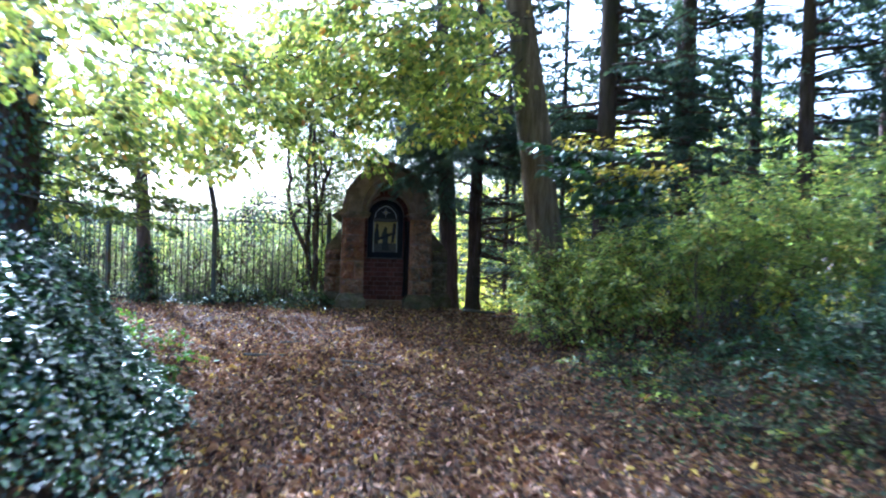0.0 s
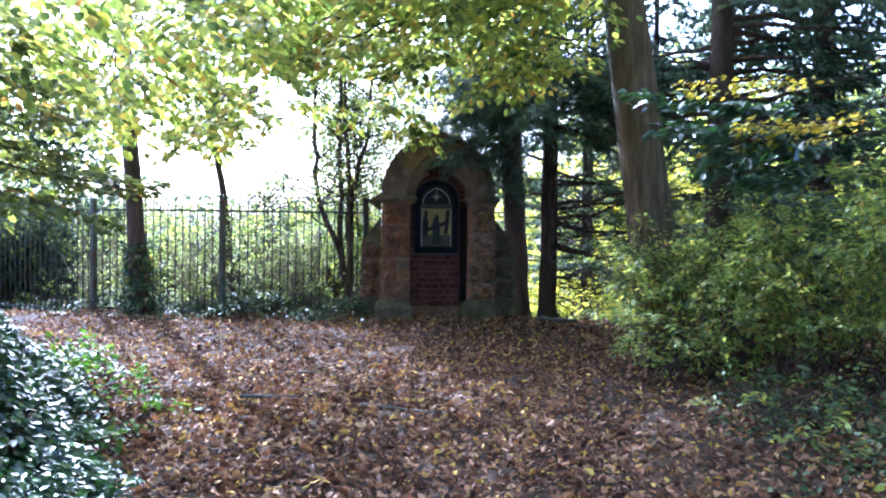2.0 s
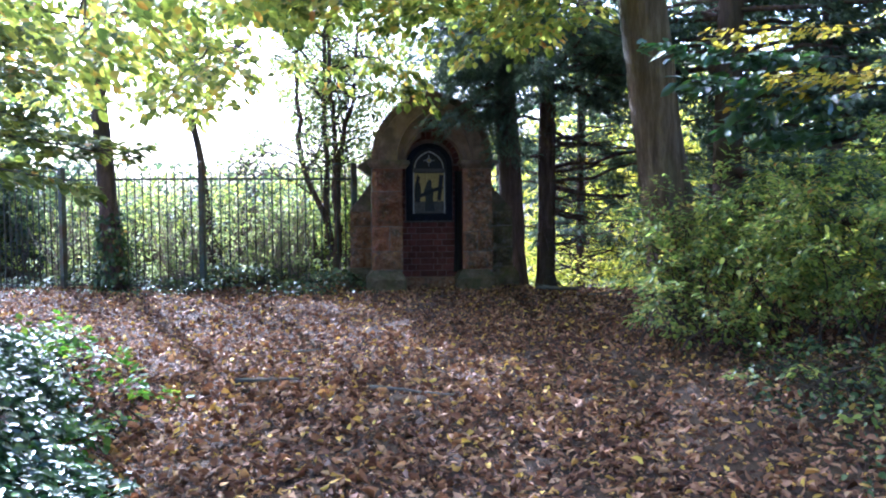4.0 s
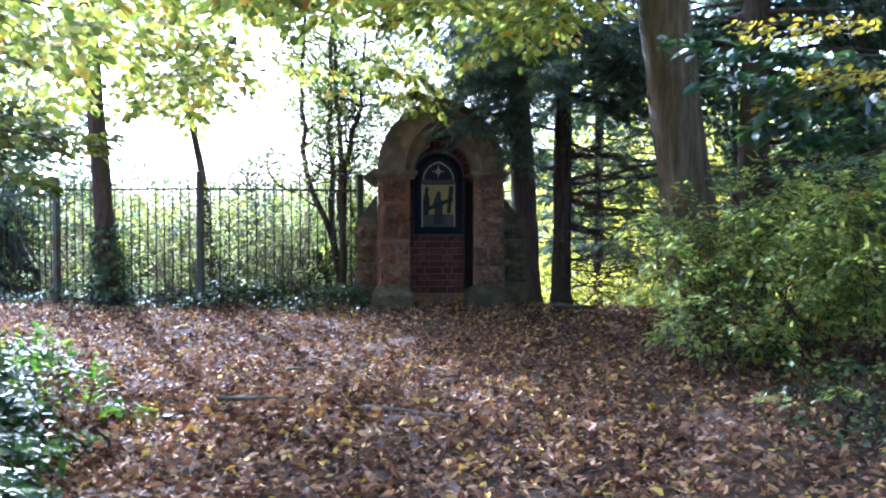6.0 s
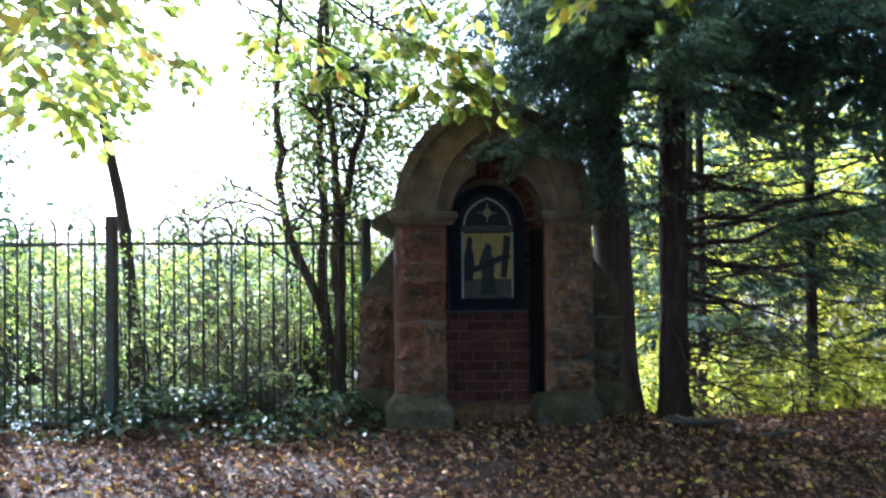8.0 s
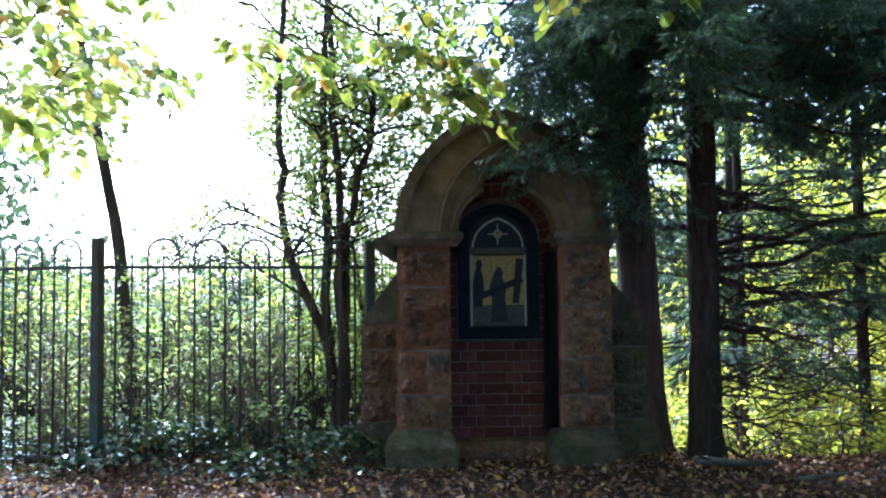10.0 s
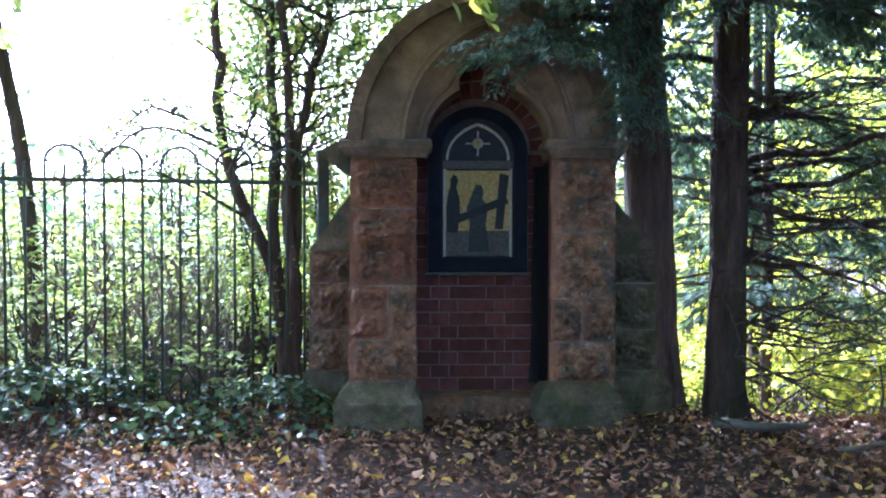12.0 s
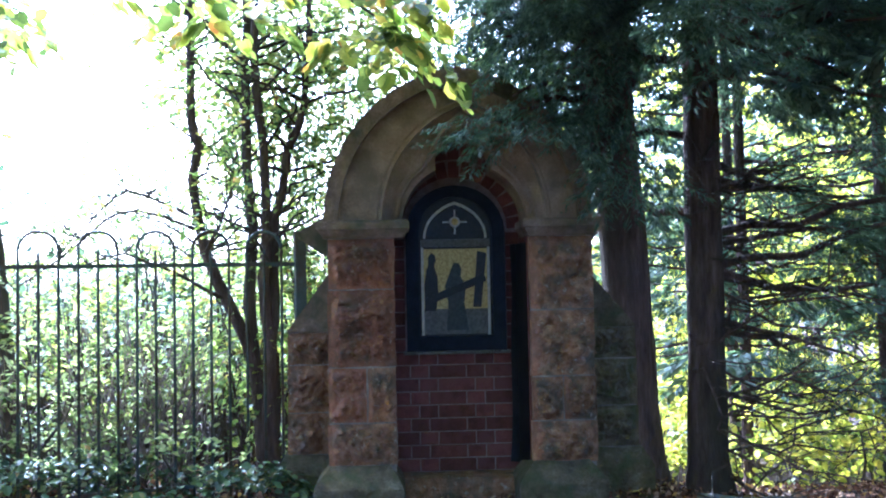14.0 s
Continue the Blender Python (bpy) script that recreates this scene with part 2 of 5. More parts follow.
def tube(bm, points, radii, sides=8, rough=0.0, seed=0):
    """A tapered limb along points, with caps."""
    rings = []
    pts = [Vector(p) for p in points]
    up = Vector((0.3, 1, 0.2))
    for i, (p, r) in enumerate(zip(pts, radii)):
        d = (pts[min(i + 1, len(pts) - 1)] - pts[max(i - 1, 0)]).normalized()
        a = d.cross(up)
        a = a.normalized() if a.length > 1e-4 else d.orthogonal().normalized()
        b = d.cross(a)
        ring = []
        for k in range(sides):
            w = 2 * math.pi * k / sides
            out = a * math.cos(w) + b * math.sin(w)
            s = 1 + (rough * noise.noise(p * 2.3 + out * 1.7 + Vector((seed, 0, 0))) if rough else 0)
            ring.append(bm.verts.new(p + out * r * s))
        rings.append(ring)
    for one, two in zip(rings, rings[1:]):
        for k in range(sides):
            bm.faces.new((one[k], one[(k + 1) % sides], two[(k + 1) % sides], two[k]))
    bm.faces.new(rings[-1])
    bm.faces.new(rings[0][::-1])
    return bm


def wander(p0, p1, n, sway, r):
    """A crooked line from p0 to p1."""
    p0, p1 = np.array(p0, float), np.array(p1, float)
    t = np.linspace(0, 1, n)[:, None]
    kick = np.cumsum(r.normal(0, 1, (n, 3)), 0)
    kick -= kick[:1] + (kick[-1:] - kick[:1]) * t
    return p0 + (p1 - p0) * t + kick * sway / math.sqrt(n)


NEEDLE = np.array([(0, 0, 0), (0.45, 0.5, 0.1), (1, 0, -0.1), (0.45, -0.5, 0.1)])
LEAF = np.array([(0, 0, 0), (0.3, 0.42, 0.12), (0.72, 0.36, 0.06), (1, 0, -0.08), (0.72, -0.36, 0.06), (0.3, -0.42, 0.12)])


def leaf_mesh(name, P, D, U, L, W, material, parent=None, label="", curl=1.0, shape=None):
    """Many folded leaves as one mesh: base points, directions, upward sides, lengths and widths."""
    P, D, U = (np.asarray(a, float) for a in (P, D, U))
    D = D / np.linalg.norm(D, axis=1)[:, None]
    S = np.cross(U, D)
    S = S / (np.linalg.norm(S, axis=1)[:, None] + 1e-9)
    U = np.cross(D, S)
    L, W = np.broadcast_to(L, len(P)), np.broadcast_to(W, len(P))
    form = LEAF if shape is None else shape
    corners = np.array([0, 1, 2, 3, 0, 3, 4, 5]) if len(form) == 6 else np.arange(4)
    k = len(form)
    V = P[:, None] + D[:, None] * (form[:, 0][None, :, None] * L[:, None, None]) + S[:, None] * (form[:, 1][None, :, None] * W[:, None, None]) + U[:, None] * (form[:, 2][None, :, None] * (W * curl)[:, None, None])
    n = len(P)
    idx = (np.arange(n) * k)[:, None] + corners[None]
    quads = len(corners) // 4
    me = bpy.data.meshes.new(name)
    me.vertices.add(n * k)
    me.vertices.foreach_set("co", V.astype(np.float32).ravel())
    me.loops.add(n * len(corners))
    me.loops.foreach_set("vertex_index", idx.astype(np.int32).ravel())
    me.polygons.add(n * quads)
    me.polygons.foreach_set("loop_start", (np.arange(n * quads) * 4).astype(np.int32))
    me.update(calc_edges=True)
    me.validate()
    me.materials.append(material)
    ob = new(name, me)
    if parent:
        ob.parent = parent
        ob.matrix_parent_inverse = parent.matrix_basis.inverted()
    if label:
        ob["label"] = label
    return ob


def unit(a):
    return a / (np.linalg.norm(a, axis=-1, keepdims=True) + 1e-9)


def bank_edge(y):
    """Where the ivy bank meets the path."""
    return np.interp(y, (-11.0, -9.9, -6.7, -5.5, -1.3), (-2.0, -1.98, -2.4, -2.92, -4.3))


def ground_height(x, y):
    x, y = np.asarray(x, float), np.asarray(y, float)
    rise = 0.0532 * np.clip(y, -20, 0.0) + 0.0024 * np.clip(y, -20, 0.0) ** 2
    rise = np.where(y < -11, -0.295 + 0 * y, rise)
    behind = -0.34 * np.clip(y - 0.7, 0, 4.2) / (1 + np.exp(np.clip(-(x - 0.7) * 4, -40, 40))) - 0.02 * np.clip(y - 0.9, 0, 30)
    behind = behind - 0.07 * np.clip(y - 0.4, 0, 6) * (1 / (1 + np.exp((x + 3.0) * 1.5)))
    left = 1.22 / (1 + np.exp(np.clip((x - bank_edge(y) + 0.62) * 5.0, -40, 40))) * np.exp(-np.clip((y + 7.4) / 4.0, -5, 5) ** 4) * np.exp(-np.clip((x + 4.4) / 2.4, -6, 6) ** 4)
    right = 0.42 * np.exp(-(((x - 4.4) / 1.7) ** 2) - ((y + 5.5) / 4.0) ** 2)
    foot = np.clip((y + 3.2) / 2.9, 0, 1)
    foot = 0.10 * foot * foot * (3 - 2 * foot) / (1 + np.exp(np.clip((x - 1.3) * 5, -40, 40)))
    lumps = 0.025 * np.sin(1.7 * x + 0.6 * y) * np.cos(1.3 * y - 0.4 * x)
    return rise + behind + left + right + foot + lumps * np.clip((np.abs(y) + np.abs(x)) / 3, 0, 1)


# ---- ground ----
def build_ground():
    xs = np.r_[np.linspace(-400, -14, 14), np.linspace(-13, 13, 105), np.linspace(14, 400, 14)]
    ys = np.r_[np.linspace(-400, -19, 12), np.linspace(-18, 10, 113), np.linspace(11, 400, 16)]
    X, Y = np.meshgrid(xs, ys)
    Z = ground_height(X, Y)
    rough = 0.018 * rng.normal(0, 1, Z.shape) * (np.abs(X) < 13) * (Y > -18) * (Y < 10)
    verts = np.stack([X, Y, Z + rough - 0.01], -1).reshape(-1, 3).tolist()
    w = len(xs)
    faces = [(j * w + i, j * w + i + 1, (j + 1) * w + i + 1, (j + 1) * w + i) for j in range(len(ys) - 1) for i in range(w - 1)]
    me = bpy.data.meshes.new("ground")
    me.from_pydata(verts, [], faces)
    me.materials.append(M_SOIL)
    me.shade_smooth()
    tagged(new("ground", me), "dark woodland soil rising gently to the shrine", "ground", kind="structure")


def litter():
    n, core = 165000, 148000
    y = np.r_[rng.uniform(-11.5, 1.6, core), rng.normal(-9, 4.5, n - core)]
    x = np.r_[rng.uniform(-6.0, 6.2, core), rng.normal(0, 5.5, n - core)]
    ragged = np.random.default_rng(71).exponential(1.0, (2, n))   # the layer thins out away from the path
    y = np.where(y < -10.3, y - 0.9 * ragged[0], y)
    x = np.where(np.abs(x) > 5.2, x + np.sign(x) * 0.7 * ragged[1], x)
    keep = (y > -3) | (rng.uniform(0, 1, n) < np.clip(1 - (x - 0.6 - 0.35 * np.clip(y + 4, 0, 9)) / 1.3, 0.6, 1))
    x, y = x[keep], y[keep]
    wide = np.where(np.arange(n)[keep] < core, 1.0, 1.3)
    n = len(x)
    P = np.stack([x, y, ground_height(x, y) + rng.uniform(0.0, 0.035, n)], -1)
    a = rng.uniform(0, 2 * math.pi, n)
    D = np.stack([np.cos(a), np.sin(a), rng.normal(0, 0.4, n)], -1)
    U = np.stack([rng.normal(0, 0.7, n), rng.normal(0, 0.7, n), np.ones(n)], -1)
    L = rng.uniform(0.28, 1.0, n) ** 1.3 * 0.08 * wide * np.interp(y, (-4.5, -1.8), (1.0, 0.8))
    ob = leaf_mesh("fallen_leaves", P, D, U, L, L * rng.uniform(0.3, 0.75, n), M_LITTER, curl=rng.normal(1.0, 3.4, n))
    tagged(ob, "deep layer of brown and yellow fallen leaves over the path", "leaf litter", kind="stuff")


build_ground()
litter()


# ---- the shrine ----
M_MARGIN = solid("drafted orange margin", [(0.3, (0.15, 0.066, 0.036)), (0.55, (0.245, 0.114, 0.063)), (0.75, (0.31, 0.17, 0.10))], 14, 0.9, 0.6, 80, stain=(0.14, 0.085, 0.055), stain_scale=8.0, vary=0.2)
SPRING, HALF, R_OUT = 1.75, 0.74, 0.86


def outer_curve(n, grow=0.0):
    """The slightly pointed outer arch, from left springing to right."""
    r, c = R_OUT + grow, R_OUT - HALF
    top = math.acos(c / r)
    left = [(c - r * math.cos(top * k / n), SPRING + r * math.sin(top * k / n)) for k in range(n + 1)]
    return left + [(-x, z) for x, z in left[-2::-1]]


def inner_curve(n, shrink=0.0):
    """The trefoil opening, from left springing to right: round shoulders, cusps and a pointed top lobe."""
    r = 0.392 + shrink
    cusp = math.asin(min(1, (0.178 + shrink * 0.7) / r))
    half = n // 2
    low = [(-r * math.sin(math.pi / 2 - (math.pi / 2 - cusp) * k / half), SPRING + 0.86 * r * math.cos(math.pi / 2 - (math.pi / 2 - cusp) * k / half)) for k in range(half + 1)]
    x0, z0 = low[-1]
    peak = 2.315 + shrink
    high = []
    for k in range(1, n - half + 1):
        s = k / (n - half)
        bow = x0 * (1 - s**2.2) * (1 + 0.05 * math.sin(math.pi * min(1, s * 1.3)))
        high.append((bow, z0 + (peak - z0) * s ** 0.85))
    left = low + high
    return [(x * 0.92 + 0.04, z) for x, z in left + [(-x, z) for x, z in left[-2::-1]]]


def splay_curve(n, grow=0.0):
    """The pointed line where the plain face of the arch turns into the splay, from left springing to right."""
    r, c = 0.706 + grow, 0.706 - 0.475
    top = math.acos(c / r)
    left = [(c - r * math.cos(top * k / n), SPRING + r * math.sin(top * k / n)) for k in range(n + 1)]
    return [(x + 0.03, z) for x, z in left + [(-x, z) for x, z in left[-2::-1]]]


def strip(bm, one, two, y_one, y_two):
    a = [bm.verts.new((x, y_one, z)) for x, z in one]
    b = [bm.verts.new((x, y_two, z)) for x, z in two]
    for i in range(len(a) - 1):
        bm.faces.new((a[i], b[i], b[i + 1], a[i + 1]))


def arch_band(outer, inner, y0, y1):
    """A solid arch between two curves, from y0 (front) to y1."""
    bm = bmesh.new()
    strip(bm, outer, inner, y0, y0)
    strip(bm, inner, outer, y1, y1)
    strip(bm, outer, outer, y1, y0)
    strip(bm, inner, inner, y0, y1)
    for i in (0, -1):
        (xa, za), (xb, zb) = outer[i], inner[i]
        bm.faces.new([bm.verts.new(p) for p in ((xa, y0, za), (xb, y0, zb), (xb, y1, zb), (xa, y1, za))])
    bmesh.ops.remove_doubles(bm, verts=bm.verts, dist=0.0005)
    bmesh.ops.recalc_face_normals(bm, faces=bm.faces)
    return bm


def rock_face(x0, x1, z0, z1, y, depth, swell, seed, n=32):
    """A block of rock-faced stone: drafted edges and a rough bulging front."""
    bm = bmesh.new()
    g = 0.0045
    x0, x1, z0, z1 = x0 + g, x1 - g, z0 + g, z1 - g
    grid = []
    for j in range(n + 1):
        row = []
        for i in range(n + 1):
            u, v = i / n, j / n
            edge = min(u, 1 - u, v, 1 - v)
            rise = swell * min(1, max(0, edge - 0.06) * 5) ** 0.7
            p = Vector((x0 + (x1 - x0) * u, 0, z0 + (z1 - z0) * v))
            rise += (0.06 * noise.noise(p * 7 + Vector((seed, 0, 0))) + 0.055 * abs(noise.noise(p * 15 + Vector((0, seed, 0)))) + 0.028 * noise.noise(p * 38 + Vector((0, seed, 3))) - 0.012) * min(1, max(0, edge - 0.04) * 7)
            rise = max(rise, 0.002)
            wob = 0.006 * noise.noise(p * 11 + Vector((0, 0, seed)))
            row.append(bm.verts.new((p.x + wob, y - rise, p.z + wob * 0.7)))
        grid.append(row)
    for j in range(n):
        for i in range(n):
            f = bm.faces.new((grid[j][i], grid[j][i + 1], grid[j + 1][i + 1], grid[j + 1][i]))
            f.material_index = int(i < 4 + 3 * noise.noise(Vector((seed, j * 0.35, 0))))
    rim = [grid[0][i] for i in range(n + 1)] + [grid[j][n] for j in range(1, n + 1)] + [grid[n][i] for i in range(n - 1, -1, -1)] + [grid[j][0] for j in range(n - 1, 0, -1)]
    back = [bm.verts.new((v.co.x, y + depth, v.co.z)) for v in rim]
    for k in range(len(rim)):
        q = (k + 1) % len(rim)
        bm.faces.new((rim[q], rim[k], back[k], back[q]))
    bm.faces.new(back)
    return bm


def plinth(x0, x1, y0, y1, z0, z1, z2, slope):
    """A plinth with a sloped top edge."""
    bm = bmesh.new()
    rings = []
    for x_a, x_b, y_a, z in ((x0, x1, y0, z0), (x0, x1, y0, z1), (x0 + slope * 0.25, x1 - slope * 0.25, y0 + slope * 0.3, z1 + (z2 - z1) * 0.35), (x0 + slope, x1 - slope, y0 + slope, z2)):
        rings.append([bm.verts.new(p) for p in ((x_a, y_a, z), (x_b, y_a, z), (x_b, y1, z), (x_a, y1, z))])
    for a, b in zip(rings, rings[1:]):
        for k in range(4):
            bm.faces.new((a[k], a[(k + 1) % 4], b[(k + 1) % 4], b[k]))
    bm.faces.new(rings[-1])
    bmesh.ops.subdivide_edges(bm, edges=bm.edges, cuts=5, use_grid_fill=True)
    for v in bm.verts:
        v.co += Vector((1, 1, 1)) * 0.008 * noise.noise(v.co * 7) + Vector((0, 0.010, 0)) * noise.noise(v.co * 19)
    return bm


def capital(x0, x1, y0, y1, z0, z1):
    """A moulded impost stone: bell below, square slab with a chamfer above."""
    bm = bmesh.new()
    h = z1 - z0
    rings = []
    for out, t in ((0.035, 0.0), (0.032, 0.1), (0.018, 0.28), (0.012, 0.42), (0.0, 0.5), (0.0, 0.86), (0.012, 1.0)):
        rings.append([bm.verts.new(p) for p in ((x0 + out, y0 + out, z0 + h * t), (x1 - out, y0 + out, z0 + h * t), (x1 - out, y1, z0 + h * t), (x0 + out, y1, z0 + h * t))])
    for a, b in zip(rings, rings[1:]):
        for k in range(4):
            bm.faces.new((a[k], a[(k + 1) % 4], b[(k + 1) % 4], b[k]))
    bm.faces.new(rings[-1])
    bm.faces.new(rings[0][::-1])
    return bm


def build_shrine():
    shrine = thing("wayside_shrine", (0, 0, 0), "small arched red sandstone shrine with a framed mosaic and brick panel", "shrine")
    BACK = 0.38
    # pillars of rock-faced blocks
    courses_l = [(-0.76, -0.37, 1.36, 1.655, 1), (-0.765, -0.37, 0.914, 1.36, 1), (-0.765, -0.54, 0.598, 0.914, 1), (-0.54, -0.372, 0.598, 0.914, 0), (-0.77, -0.368, 0.355, 0.598, 0)]
    courses_r = [(0.405, 0.785, 1.225, 1.655, 0), (0.405, 0.785, 0.84, 1.225, 0), (0.405, 0.59, 0.585, 0.84, 0), (0.59, 0.79, 0.585, 0.84, 0), (0.40, 0.79, 0.345, 0.585, 0)]
    for s, (x0, x1, z0, z1, warm) in enumerate(courses_l + courses_r):
        part("stone_block", rock_face(x0, x1, z0, z1, 0.012, 0.25, 0.034, s * 7.3 + 1), M_RUST if warm else M_SANDSTONE, shrine, "orange rock-faced sandstone block" if warm else "").data.materials.append(M_MARGIN)
    bm = bmesh.new()
    bmesh.ops.create_icosphere(bm, subdivisions=2, radius=0.024, matrix=Matrix.Translation((-0.477, -0.02, 1.175)))
    part("boss", bm, M_SANDSTONE, shrine, "small round stone knob", True)
    for x0, x1 in ((-0.845, -0.335), (0.315, 0.815)):
        part("plinth", plinth(x0, x1, -0.10, 0.24, -0.06, 0.245, 0.355, 0.088), M_MOSSY, shrine, "green algae-stained sandstone plinth")
    for x0, x1 in ((-0.815, -0.285), (0.365, 0.835)):
        part("capital", capital(x0, x1, -0.075, 0.30, 1.655, 1.755), M_CAP, shrine, "moulded weathered brown sandstone capital")
    # joints behind the blocks
    for x0, x1 in ((-0.755, -0.38), (0.415, 0.775)):
        part("pillar_core", box(bmesh.new(), x0, x1, 0.0115, 0.60, 0.1, 1.66), M_JOINT, shrine)
    # side wings
    for side in (-1, 1):
        outer, inner = (1.045, 0.765) if side < 0 else (1.125, 0.80)
        for s, (z0, z1) in enumerate(((0.36, 0.615), (0.615, 0.905), (0.905, 1.10))):
            a, b = sorted((side * (outer - 0.004 * s), side * inner))
            # right wing takes the darker algae-green stone, which also carries its shade
            part("wing_stone", rock_face(a, b, z0, z1, 0.37, 0.2, 0.034, s * 3.1 + side * 11), M_SANDSTONE if side < 0 else M_MOSSY, shrine, "" if side < 0 else "algae-green rock-faced block, darkened for the shaded side").data.materials.append(M_SANDSTONE)
        a, b = sorted((side * (outer - 0.015), side * 0.70))
        part("wing_core", box(bmesh.new(), a, b, 0.373, 0.56, 0.1, 1.09), M_JOINT, shrine)
        bm = bmesh.new()
        front = [(side * outer, 1.10), (side * inner, 1.10), (side * inner, 1.48)]
        strip_a = [bm.verts.new((x, 0.36, z)) for x, z in front]
        strip_b = [bm.verts.new((x, 0.57, z)) for x, z in front]
        bm.faces.new(strip_a)
        bm.faces.new(strip_b[::-1])
        for k in range(3):
            bm.faces.new((strip_a[k], strip_b[k], strip_b[(k + 1) % 3], strip_a[(k + 1) % 3]))
        bmesh.ops.recalc_face_normals(bm, faces=bm.faces)
        bmesh.ops.bevel(bm, geom=list(bm.edges), offset=0.008, segments=2, affect="EDGES")
        # right coping is darkened in colour to match the shade on its wing
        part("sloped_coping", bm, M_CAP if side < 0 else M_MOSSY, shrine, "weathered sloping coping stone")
        a, b = sorted((side * (outer + 0.07), side * 0.72))
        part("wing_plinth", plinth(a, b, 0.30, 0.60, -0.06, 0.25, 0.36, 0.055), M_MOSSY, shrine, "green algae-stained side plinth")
        # stone eave that runs back from the capital
        a, b = sorted((side * 0.93, side * 0.76))
        bm = bmesh.new()
        prof = [(0.77, 1.56), (0.80, 1.57), (0.93, 1.665), (0.94, 1.70), (0.76, 1.80)] if side < 0 else [(0.77, 1.60), (0.79, 1.61), (0.83, 1.67), (0.835, 1.70), (0.76, 1.78)]
        f0 = [bm.verts.new((side * x, 0.10, z)) for x, z in prof]
        f1 = [bm.verts.new((side * x, 0.60, z)) for x, z in prof]
        bm.faces.new(f0)
        bm.faces.new(f1[::-1])
        for k in range(len(prof)):
            bm.faces.new((f0[k], f1[k], f1[(k + 1) % len(prof)], f0[(k + 1) % len(prof)]))
        bmesh.ops.recalc_face_normals(bm, faces=bm.faces)
        part("side_eave", bm, M_CAP, shrine, "dark weathered stone eave")
    # arch
    n = 34
    part("arch", arch_band(outer_curve(n), splay_curve(n), -0.03, 0.16), M_ASHLAR, shrine, "plain dressed sandstone arch", False)
    bm = bmesh.new()
    mid = [((a[0] + b[0]) / 2, (a[1] + b[1]) / 2) for a, b in zip(splay_curve(n), inner_curve(n))]
    strip(bm, splay_curve(n), mid, -0.027, 0.035)
    strip(bm, mid, inner_curve(n), 0.035, 0.05)
    strip(bm, inner_curve(n), inner_curve(n), 0.05, 0.36)
    strip(bm, inner_curve(n), splay_curve(n), 0.36, 0.36)
    bmesh.ops.remove_doubles(bm, verts=bm.verts, dist=0.0005)
    bmesh.ops.recalc_face_normals(bm, faces=bm.faces)
    part("cusped_splay", bm, M_ASHLAR, shrine, "hollow splay of the arch with two cusps")
    part("hood_mould", arch_band(outer_curve(n, 0.03), outer_curve(n, -0.055), -0.075, -0.028), M_CAP, shrine, "projecting dark weathered hood moulding")
    for off, r in ((0.0, 0.009), (0.026, 0.007)):
        bm = bmesh.new()
        tube(bm, [(x, -0.03 + r * 0.3, z) for x, z in splay_curve(n, off)], [r] * (2 * n + 1), 6)
        part("roll_moulding", bm, M_ASHLAR, shrine, "", True)
    # raised ogee rib that runs up from each cusp
    for side in (-1, 1):
        bm = bmesh.new()
        rib = [(0.345, 0.02), (0.325, 0.14), (0.27, 0.24), (0.20, 0.31), (0.165, 0.38), (0.13, 0.47), (0.06, 0.57), (0.0, 0.63)]
        tube(bm, [(0.03 + side * x * 1.12, 0.012, SPRING + z) for x, z in rib], [0.013] * len(rib), 7)
        part("rib", bm, M_ASHLAR, shrine, "", True)
    part("roof", arch_band(outer_curve(n, -0.01), [(x * 0.6, SPRING + (z - SPRING) * 0.9) for x, z in outer_curve(n, -0.01)], 0.165, 0.62), M_SANDSTONE, shrine, "curved stone back of the arch")
    # brick back wall
    wall = part("brick_wall", box(bmesh.new(), -0.47, 0.47, BACK + 0.006, BACK + 0.3, 0.1, 2.3), M_MORTAR, shrine, "recessed red brick wall")
    part("wall_head", box(bmesh.new(), -0.31, 0.31, BACK + 0.008, BACK + 0.29, 2.3, 2.47), M_MORTAR, wall)
    part("step", plinth(-0.42, 0.44, 0.16, 0.44, -0.05, 0.18, 0.235, 0.03), M_SANDSTONE, shrine, "worn stone step")
    meshes = {}

    def brick(w, h):
        key = (round(w, 3), round(h, 3))
        if key not in meshes:
            b = box(bmesh.new(), -w / 2, w / 2, 0, 0.06, -h / 2, h / 2)
            bmesh.ops.bevel(b, geom=[e for e in b.edges if all(v.co.y < 0.01 for v in e.verts)], offset=0.004, segments=1, affect="EDGES")
            me = bpy.data.meshes.new("brick")
            b.to_mesh(me)
            b.free()
            me.materials.append(M_BRICK)
            meshes[key] = me
        return meshes[key]

    def lay(w, h, m):
        ob = new("brick", brick(w, h))
        ob.parent = wall
        ob.matrix_basis = m

    r = random.Random(5)
    pitch, joint = 0.0815, 0.0075
    z, row = 0.235, 0
    while z < 2.42:
        x = -0.46 - (0.17 if row % 2 else 0.0)
        long = row % 2 == 0
        while x < 0.47:
            w = 0.222 if long else 0.108
            a, b = max(x, -0.46), min(x + w, 0.46)
            ring = z + pitch > 1.72
            if b - a > 0.03:
                mid = (a + b) / 2
                spans = [(a, b)]
                if z > 0.95 and not ring:
                    spans = [(max(a, lo), min(b, hi)) for lo, hi in ((-0.46, -0.315), (0.315, 0.46))]
                if z > 2.2 and abs(mid) > 0.3:
                    spans = []
                elif ring:
                    spans = [] if math.hypot(mid, z - 1.70) < 0.5 else [(a, b)]
                for lo, hi in spans:
                    if hi - lo > 0.03:
                        lay(round(hi - lo, 3), pitch - joint, pose((lo + hi) / 2, BACK + r.uniform(-0.003, 0.003), z + pitch / 2))
            x += w + joint
            long = not long
        z += pitch
